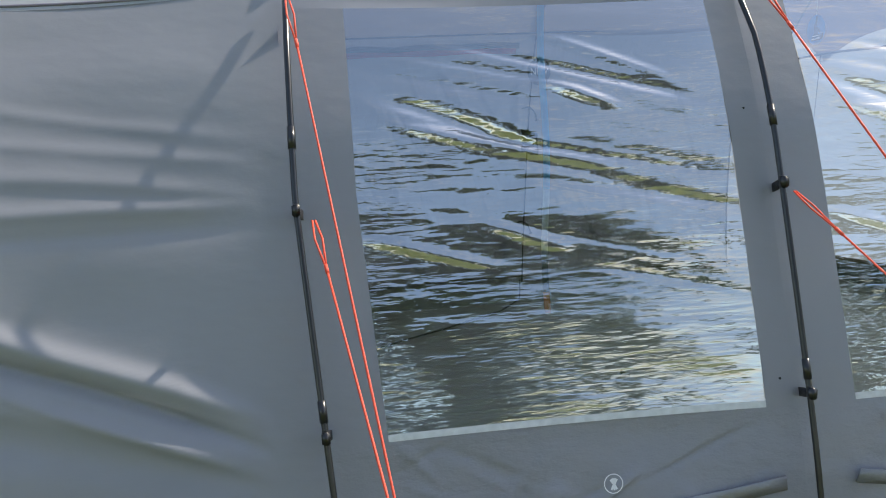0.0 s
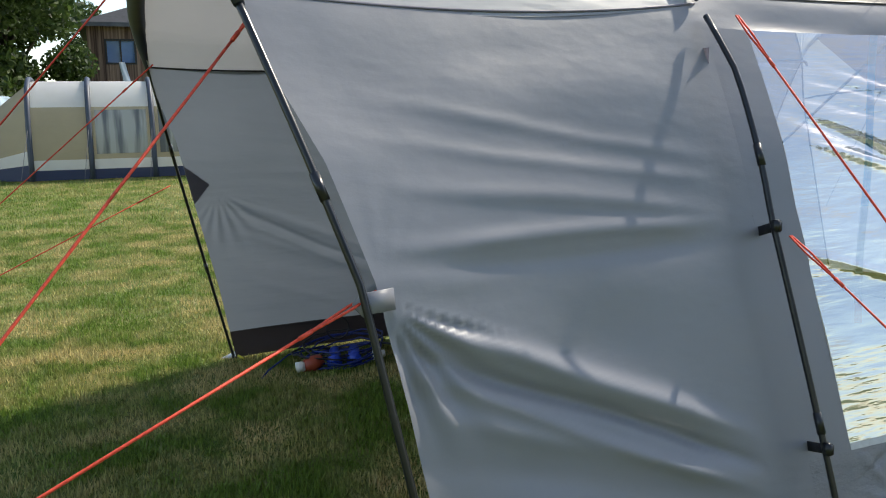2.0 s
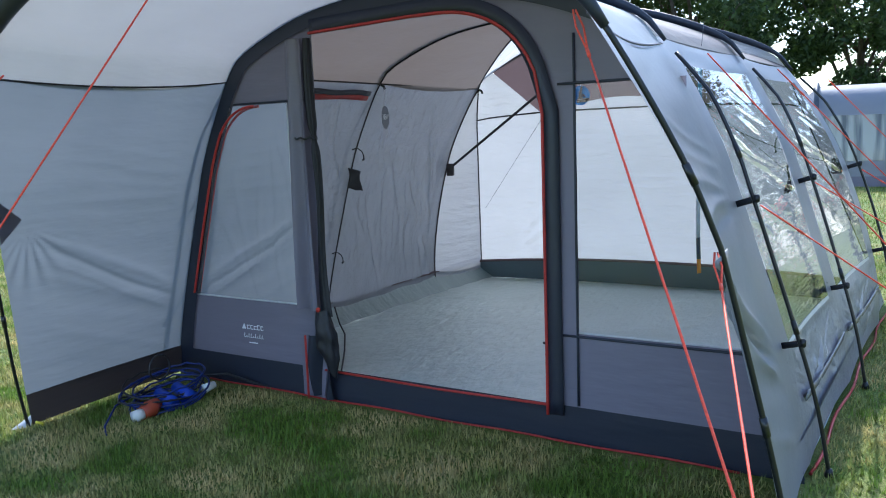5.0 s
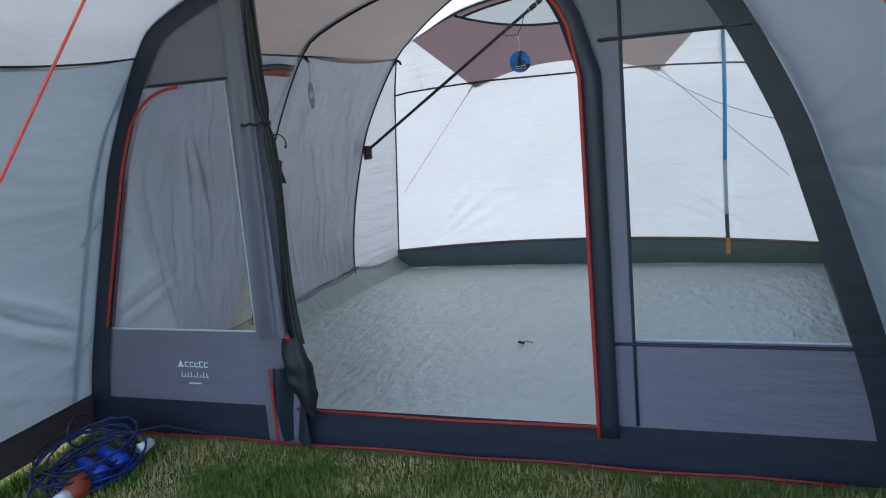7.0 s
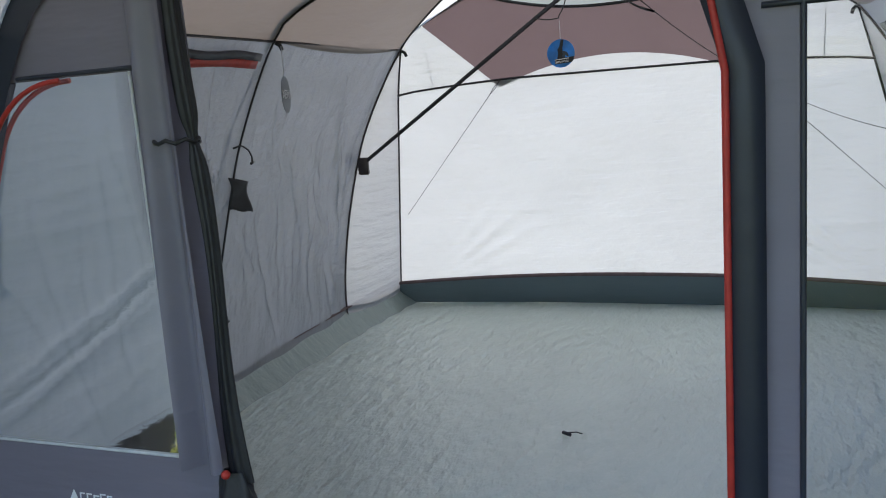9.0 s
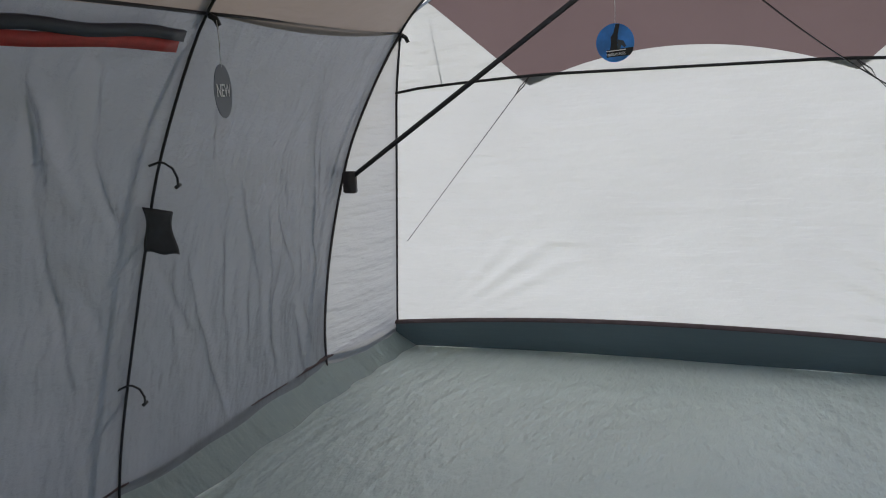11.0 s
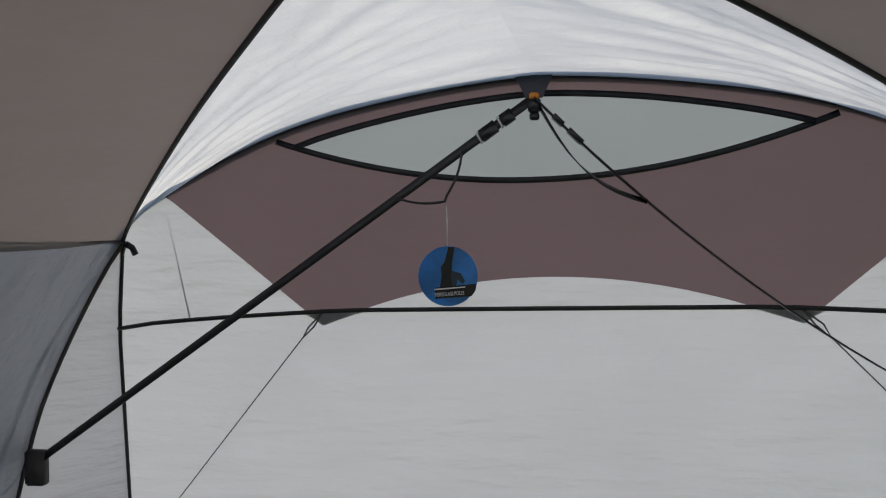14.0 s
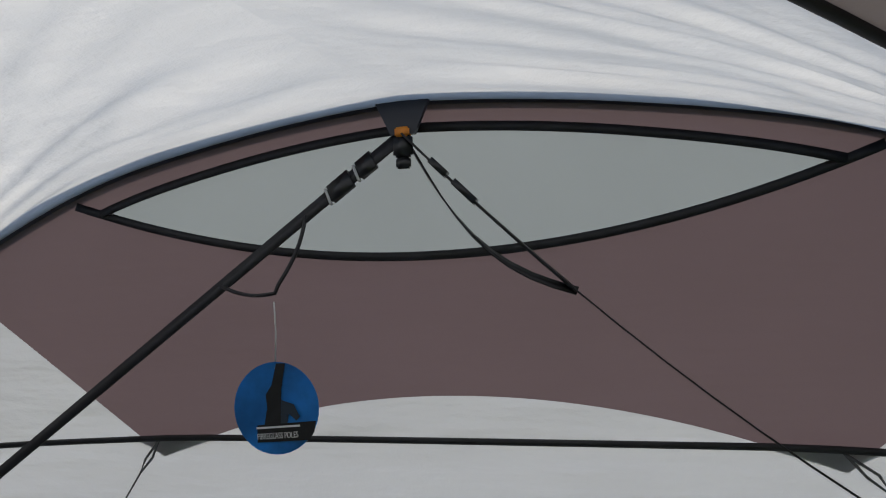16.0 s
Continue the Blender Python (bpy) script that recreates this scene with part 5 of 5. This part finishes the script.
gabled("timber_house", "two-storey house clad in weathered brown boards with a slate roof", -2.8, 8.3, 50.5, 60.0, 0.9, 7.15, 9.3, M_TIMBER, M_SLATE,
       [(-1.15, 4.95, 1.5, 1.25, M_PANEB), (1.35, 4.95, 1.5, 1.25, M_PANE), (4.2, 4.95, 1.5, 1.25, M_PANE), (6.75, 4.95, 1.5, 1.25, M_PANE)])
gabled("annex", "small timber annex with a slate roof behind the house", 10.4, 13.2, 58.0, 63.0, 1.0, 6.6, 7.4, M_TIMBER, M_SLATE, [(11.9, 5.0, 1.1, 1.0, M_PANEB)], 0.2)
lb = gabled("low_building", "long low cream building with a dark fascia and windows", 9.0, 40.0, 56.5, 66.0, 0.9, 3.5, 3.6, M_RENDER, M_SLATE,
            [(13.4, 1.9, 2.6, 1.4, M_PANE), (17.2, 1.9, 1.8, 1.4, M_PANE), (20.6, 1.3, 3.4, 2.0, M_PANE), (24.6, 1.3, 2.0, 2.1, M_PANE), (29.0, 1.9, 2.6, 1.4, M_PANE)], 0.0)
part("fascia", box(8.6, 56.0, 3.45, 40.4, 56.45, 5.1), M_FASCIA, lb, smooth=False)
part("flat_roof", box(8.6, 56.45, 4.9, 40.4, 66.2, 5.05), M_SLATE, lb, smooth=False)
# rail in front of it
rail = thing("post_rail", "white post and rail fence at the edge of the field", "fence")
for i in range(12):
    x = 9.0 + 2.2 * i
    part("post", box(x - 0.05, 47.95, ground_z(x, 48), x + 0.05, 48.05, ground_z(x, 48) + 1.1), M_WHITEPL, rail, smooth=False)
part("bar", box(9.0, 47.97, ground_z(0, 48) + 0.95, 33.3, 48.03, ground_z(0, 48) + 1.05), M_WHITEPL, rail, smooth=False)

# van
M_VAN = plain("white_car_paint", (0.75, 0.76, 0.78), 0.25, vary=0.03, bump=0.0)
M_VANB = plain("pale_blue_car_paint", (0.35, 0.45, 0.52), 0.3, vary=0.05, bump=0.0)
M_CARGLASS = plain("car_glass", (0.02, 0.025, 0.03), 0.05, bump=0.0)
M_TYRE = plain("tyre_rubber", (0.015, 0.015, 0.016), 0.8)


def van(label, mat, x, y, turn, z_add=0.0):
    v = thing("panel_van", label, "van", group="parked vehicles")
    side = [(-2.4, 0.35), (-2.42, 1.9), (-2.3, 2.02), (0.7, 2.02), (1.0, 1.95), (1.75, 1.25), (2.35, 1.05), (2.45, 0.75), (2.42, 0.35)]
    bm = bmesh.new()
    a = [bm.verts.new((px, -0.95, pz)) for px, pz in side]
    b = [bm.verts.new((px, 0.95, pz)) for px, pz in side]
    bm.faces.new(a), bm.faces.new(b[::-1])
    for i in range(len(side)):
        bm.faces.new((a[i], b[i], b[(i + 1) % len(side)], a[(i + 1) % len(side)]))
    bmesh.ops.recalc_face_normals(bm, faces=bm.faces)
    bmesh.ops.bevel(bm, geom=bm.edges[:], offset=0.05, segments=2, affect="EDGES")
    part("body", bm, mat, v)
    for s in (-1, 1):
        g = bmesh.new()
        g.faces.new([g.verts.new((px, s * 0.962, pz)) for px, pz in ((0.35, 1.25), (0.35, 1.85), (0.95, 1.85), (1.6, 1.25))])
        part("side_window", g, M_CARGLASS, v, smooth=False)
        for wx in (-1.5, 1.5):
            w = part("wheel", tube([(wx, s * 0.72, 0.34), (wx, s * 0.97, 0.34)], 0.34, 24), M_TYRE, v)
            part("rim", tube([(wx, s * 0.955, 0.34), (wx, s * 0.985, 0.34)], 0.2, 16), M_BEAM, w)
    g = bmesh.new()
    g.faces.new([g.verts.new(c) for c in ((1.09, -0.8, 1.93), (1.09, 0.8, 1.93), (1.76, 0.82, 1.29), (1.76, -0.82, 1.29))])
    part("windscreen", g, M_CARGLASS, v, smooth=False)
    if mat is M_VAN:
        for r0, r1 in ((0.50, 0.56), (0.36, 0.40), (0.0, 0.20)):
            g = bmesh.new()
            ring = [[g.verts.new((-1.35 + r * math.cos(i * math.tau / 24), -0.962, 1.32 + r * math.sin(i * math.tau / 24))) for i in range(24)] for r in (max(r0, 0.01), r1)]
            for i in range(24):
                g.faces.new((ring[0][i], ring[0][(i + 1) % 24], ring[1][(i + 1) % 24], ring[1][i]))
            part("badge_ring", g, M_TYRE, v, "dark printed ring", smooth=False)
    part("bumper", box(2.3, -0.93, 0.35, 2.5, 0.93, 0.6, 0.04), M_BEAM, v)
    return put(v, x, y, turn)


van("white panel van parked beyond the field", M_VAN, 15.9, 54.3, -4).scale = (0.9, 0.9, 0.9)
van("pale blue-grey van parked under trees", M_VANB, -7.6, 35.5, 170)

# feather banners
M_BANNER = fabric("blue_white_banner", (0.45, 0.52, 0.62), 0.3, 0.6, crease=0.3)
def banner(label, x, y, h, lean):
    b = thing("feather_banner", label, "banner", group="feather banners")
    part("mast", tube([(0, 0, 0), (lean * 0.3, 0, h * 0.7), (lean, 0, h)], 0.03, 6), M_GREYCORD, b)
    part("sail", sheet(lambda u, v: Vector((lean * (0.25 + 0.75 * v) ** 2 + 0.55 * u * (1 - 0.55 * v), 0.06 * math.sin(u * 5 + v * 4), h * (0.32 + 0.68 * v))), 6, 12), M_BANNER, b)
    return put(b, x, y)


banner("pale blue and white feather banner", 12.6, 39.0, 3.6, -0.5)
banner("pale blue and white feather banner", 13.3, 39.5, 3.0, 0.5)
banner("blue feather banner before the house", -1.1, 44.0, 3.6, -0.2)

# ---- trees ----
def leaf_material(name, a, b):
    m, nt, out = nodes_of(name)
    p = nt.nodes.new("ShaderNodeBsdfPrincipled")
    p.inputs["Roughness"].default_value = 0.6
    g = nt.nodes.new("ShaderNodeNewGeometry")
    nt.links.new(shade_colour(nt, g.outputs["Random Per Island"], a, b, 0.0, 1.0), p.inputs["Base Color"])
    tr = nt.nodes.new("ShaderNodeBsdfTranslucent")
    nt.links.new(shade_colour(nt, g.outputs["Random Per Island"], scaled(a, 1.6), scaled(b, 1.6), 0.0, 1.0), tr.inputs["Color"])
    mx = nt.nodes.new("ShaderNodeMixShader")
    mx.inputs[0].default_value = 0.3
    nt.links.new(p.outputs[0], mx.inputs[1]), nt.links.new(tr.outputs[0], mx.inputs[2])
    nt.links.new(mx.outputs[0], out.inputs[0])
    return m


M_LEAF = leaf_material("oak_leaves", (0.018, 0.040, 0.010), (0.07, 0.11, 0.028))
M_LEAF2 = leaf_material("yellow_green_leaves", (0.13, 0.16, 0.025), (0.32, 0.33, 0.06))
M_BARK = plain("bark", (0.09, 0.07, 0.055), 0.9, vary=0.35, scale=4, bump=0.8, dist=0.03)


def tree(label, height, spread, leaf, seed, leaves=9000, leaf_size=0.22, low=0.22):
    r = np.random.default_rng(seed)
    t = thing("tree", label, "tree", group="trees round the field")
    lean = r.uniform(-0.3, 0.3, 2)
    trunk = [Vector((lean[0] * k * k, lean[1] * k * k, height * 0.55 * k)) for k in np.linspace(0, 1, 9)]
    part("trunk", tube(trunk, lambda q: height * 0.026 * (1.25 - q), 10), M_BARK, t)
    clumps = []
    for i in range(11):
        az, up = i * 2.4 + r.uniform(-0.4, 0.4), r.uniform(0.25, 0.95)
        a = trunk[2 + i * 6 // 11]
        e = Vector((math.cos(az) * spread * r.uniform(0.35, 0.8), math.sin(az) * spread * r.uniform(0.35, 0.8), height * (0.3 + 0.55 * up)))
        part("limb", tube([a, a.lerp(e, 0.5) + Vector((0, 0, height * 0.03)), e], lambda q: height * 0.009 * (1.2 - q), 6), M_BARK, t)
        clumps.append((e, spread * r.uniform(0.28, 0.45)))
    for i in range(16):
        az, k, h = r.uniform(0, math.tau), math.sqrt(r.uniform(0, 1)), r.uniform(low, 0.92)
        wide = math.sin(min(1.0, (h - low * 0.6) / (1 - low * 0.6)) * math.pi) ** 0.5
        clumps.append((Vector((math.cos(az) * spread * k * 0.85 * wide, math.sin(az) * spread * k * 0.85 * wide, height * h)), spread * r.uniform(0.2, 0.38)))
    c = np.array([list(p) for p, _ in clumps])
    rad = np.array([q for _, q in clumps])
    which = r.integers(0, len(clumps), leaves)
    d = r.normal(size=(leaves, 3))
    d /= np.linalg.norm(d, axis=1)[:, None]
    pos = c[which] + d * (rad[which] * r.uniform(0.35, 1.08, leaves) ** 0.6)[:, None] * np.array([1, 1, 0.75])
    u = r.normal(size=(leaves, 3))
    u /= np.linalg.norm(u, axis=1)[:, None]
    w = np.cross(u, r.normal(size=(leaves, 3)))
    w /= np.linalg.norm(w, axis=1)[:, None]
    s = (leaf_size * r.uniform(0.6, 1.3, leaves))[:, None]
    v = np.stack([pos - u * s, pos + w * s * 0.55, pos + u * s, pos - w * s * 0.55], 1).reshape(-1, 3)
    me = bpy.data.meshes.new("crown")
    me.from_pydata(v.tolist(), [], np.arange(4 * leaves).reshape(-1, 4).tolist())
    me.materials.append(leaf)
    ob = new("crown", me)
    ob.parent = t
    return t


oak = put(tree("tall dark green broad-leaved tree", 15.0, 6.0, M_LEAF, 3, 30000, 0.17, 0.07), -8.2, 39.5)
oak2 = put(tree("tall dark green broad-leaved tree", 14.0, 5.2, M_LEAF, 8, 24000, 0.17, 0.14), -9.0, 47.0)
pale = put(tree("rounded yellow-green tree beyond the low building", 9.5, 4.2, M_LEAF2, 5, 12000, 0.19, 0.2), 33.0, 92.0)
for src, x, y, turn, k in ((oak, -16.0, 38.0, 80, 0.95), (oak2, -6.4, 45.5, 210, 0.85), (oak2, -15.0, 50.0, 140, 1.0), (oak2, 7.6, 73.0, 200, 1.05), (oak2, -3.0, 86.0, 60, 0.8), (oak, -22.0, 44.0, 10, 1.0),
                           (oak, 38.0, 14.0, 50, 0.8), (oak2, 41.0, 7.0, 100, 0.8), (oak, 43.0, 1.0, 150, 0.85), (oak2, 44.0, -5.0, 220, 0.8), (oak2, 36.0, 20.0, 10, 0.8), (oak, 45.0, -11.0, 300, 0.85), (oak, 34.0, 27.0, 330, 0.75),
                           (oak2, 22.0, 95.0, 0, 0.62), (oak2, 28.0, 96.0, 90, 0.6), (oak, 40.0, 94.0, 160, 0.6), (oak2, 46.0, 90.0, 250, 0.62), (oak, 53.0, 88.0, 20, 0.66), (oak2, 16.0, 97.0, 130, 0.6),
                           # unseen trees on the -y side, added to darken the side windows' reflections
                           (oak, -24.0, -24.0, 40, 1.0), (oak2, -8.0, -25.0, 80, 1.1), (oak, 6.0, -26.0, 20, 1.1), (oak2, 20.0, -25.0, 120, 1.1)):
    c = copy_thing(src, pose(x, y, ground_z(x, y), 0, 0, turn))
    c.scale = (k, k, k)

# ---- grass blades near the tent ----
def blade_material():
    m, nt, out = nodes_of("grass_blades")
    p = nt.nodes.new("ShaderNodeBsdfPrincipled")
    p.inputs["Roughness"].default_value = 0.6
    p.inputs["Specular IOR Level"].default_value = 0.3
    patch = noise_node(nt, 1.6, 5, (1, 1, 1), 0.65)
    green = shade_colour(nt, patch, (0.145, 0.235, 0.038), (0.52, 0.44, 0.21), 0.43, 0.62)
    g = nt.nodes.new("ShaderNodeNewGeometry")
    k = shade_colour(nt, g.outputs["Random Per Island"], (0.6, 0.6, 0.55), (1.5, 1.4, 1.3), 0.0, 1.0)
    mu = nt.nodes.new("ShaderNodeMix")
    mu.data_type, mu.blend_type = "RGBA", "MULTIPLY"
    mu.inputs[0].default_value = 1.0
    nt.links.new(green, mu.inputs[6]), nt.links.new(k, mu.inputs[7])
    nt.links.new(mu.outputs[2], p.inputs["Base Color"])
    tr = nt.nodes.new("ShaderNodeBsdfTranslucent")
    nt.links.new(mu.outputs[2], tr.inputs["Color"])
    mx = nt.nodes.new("ShaderNodeMixShader")
    mx.inputs[0].default_value = 0.3
    nt.links.new(p.outputs[0], mx.inputs[1]), nt.links.new(tr.outputs[0], mx.inputs[2])
    nt.links.new(mx.outputs[0], out.inputs[0])
    return m


M_BLADE = blade_material()


def blades(regions, seed=7):
    r = np.random.default_rng(seed)
    vs = []
    for x0, x1, y0, y1, count, size in regions:
        x, y = r.uniform(x0, x1, count), r.uniform(y0, y1, count)
        x, y = x + r.normal(0, 0.3, count), y + r.normal(0, 0.4, count)      # ragged borders
        keep = ~((x > 0.22) & (y > 2.72) & (y < 6.75) & (x < 4.6))
        x, y = x[keep], y[keep]
        n = len(x)
        z = np.array([ground_z(a, b) for a, b in zip(x, y)])
        az, tilt = r.uniform(0, math.tau, n), r.uniform(0.0, 0.9, n)
        tuft = 0.5 + 0.5 * np.sin(x * 5.1 + 1.3 * np.sin(y * 4.3)) * np.sin(y * 4.7 + np.sin(x * 3.1))
        h = size * r.uniform(0.45, 1.0, n) * (0.65 + 0.7 * tuft)
        w = size * 0.09 * r.uniform(0.7, 1.3, n)
        px, py = -np.sin(az), np.cos(az)
        base = np.stack([x, y, z], 1)
        side = np.stack([px * w, py * w, 0 * w], 1)
        tip = base + np.stack([np.cos(az) * h * np.sin(tilt), np.sin(az) * h * np.sin(tilt), h * np.cos(tilt)], 1)
        vs.append(np.stack([base - side, base + side, tip], 1).reshape(-1, 3))
    v = np.concatenate(vs)
    me = bpy.data.meshes.new("grass")
    me.from_pydata(v.tolist(), [], np.arange(len(v)).reshape(-1, 3).tolist())
    me.materials.append(M_BLADE)
    return tagged(new("grass", me), "short mown grass with dry patches", "grass", kind="stuff")


blades([(-3.6, 0.4, 3.0, 8.0, 130000, 0.05), (-4.8, 1.0, 8.0, 14.0, 90000, 0.055), (-6.0, 3.0, 14.0, 24.0, 60000, 0.07), (0.2, 7.0, 0.8, 2.75, 50000, 0.05), (0.3, 6.0, 6.7, 10.0, 30000, 0.05), (1.0, 9.0, 9.8, 14.2, 60000, 0.055), (3.0, 13.0, 14.0, 26.0, 70000, 0.075), (-6.0, 15.0, 24.0, 40.0, 90000, 0.09), (5.0, 18.0, 0.0, 6.0, 30000, 0.07)])
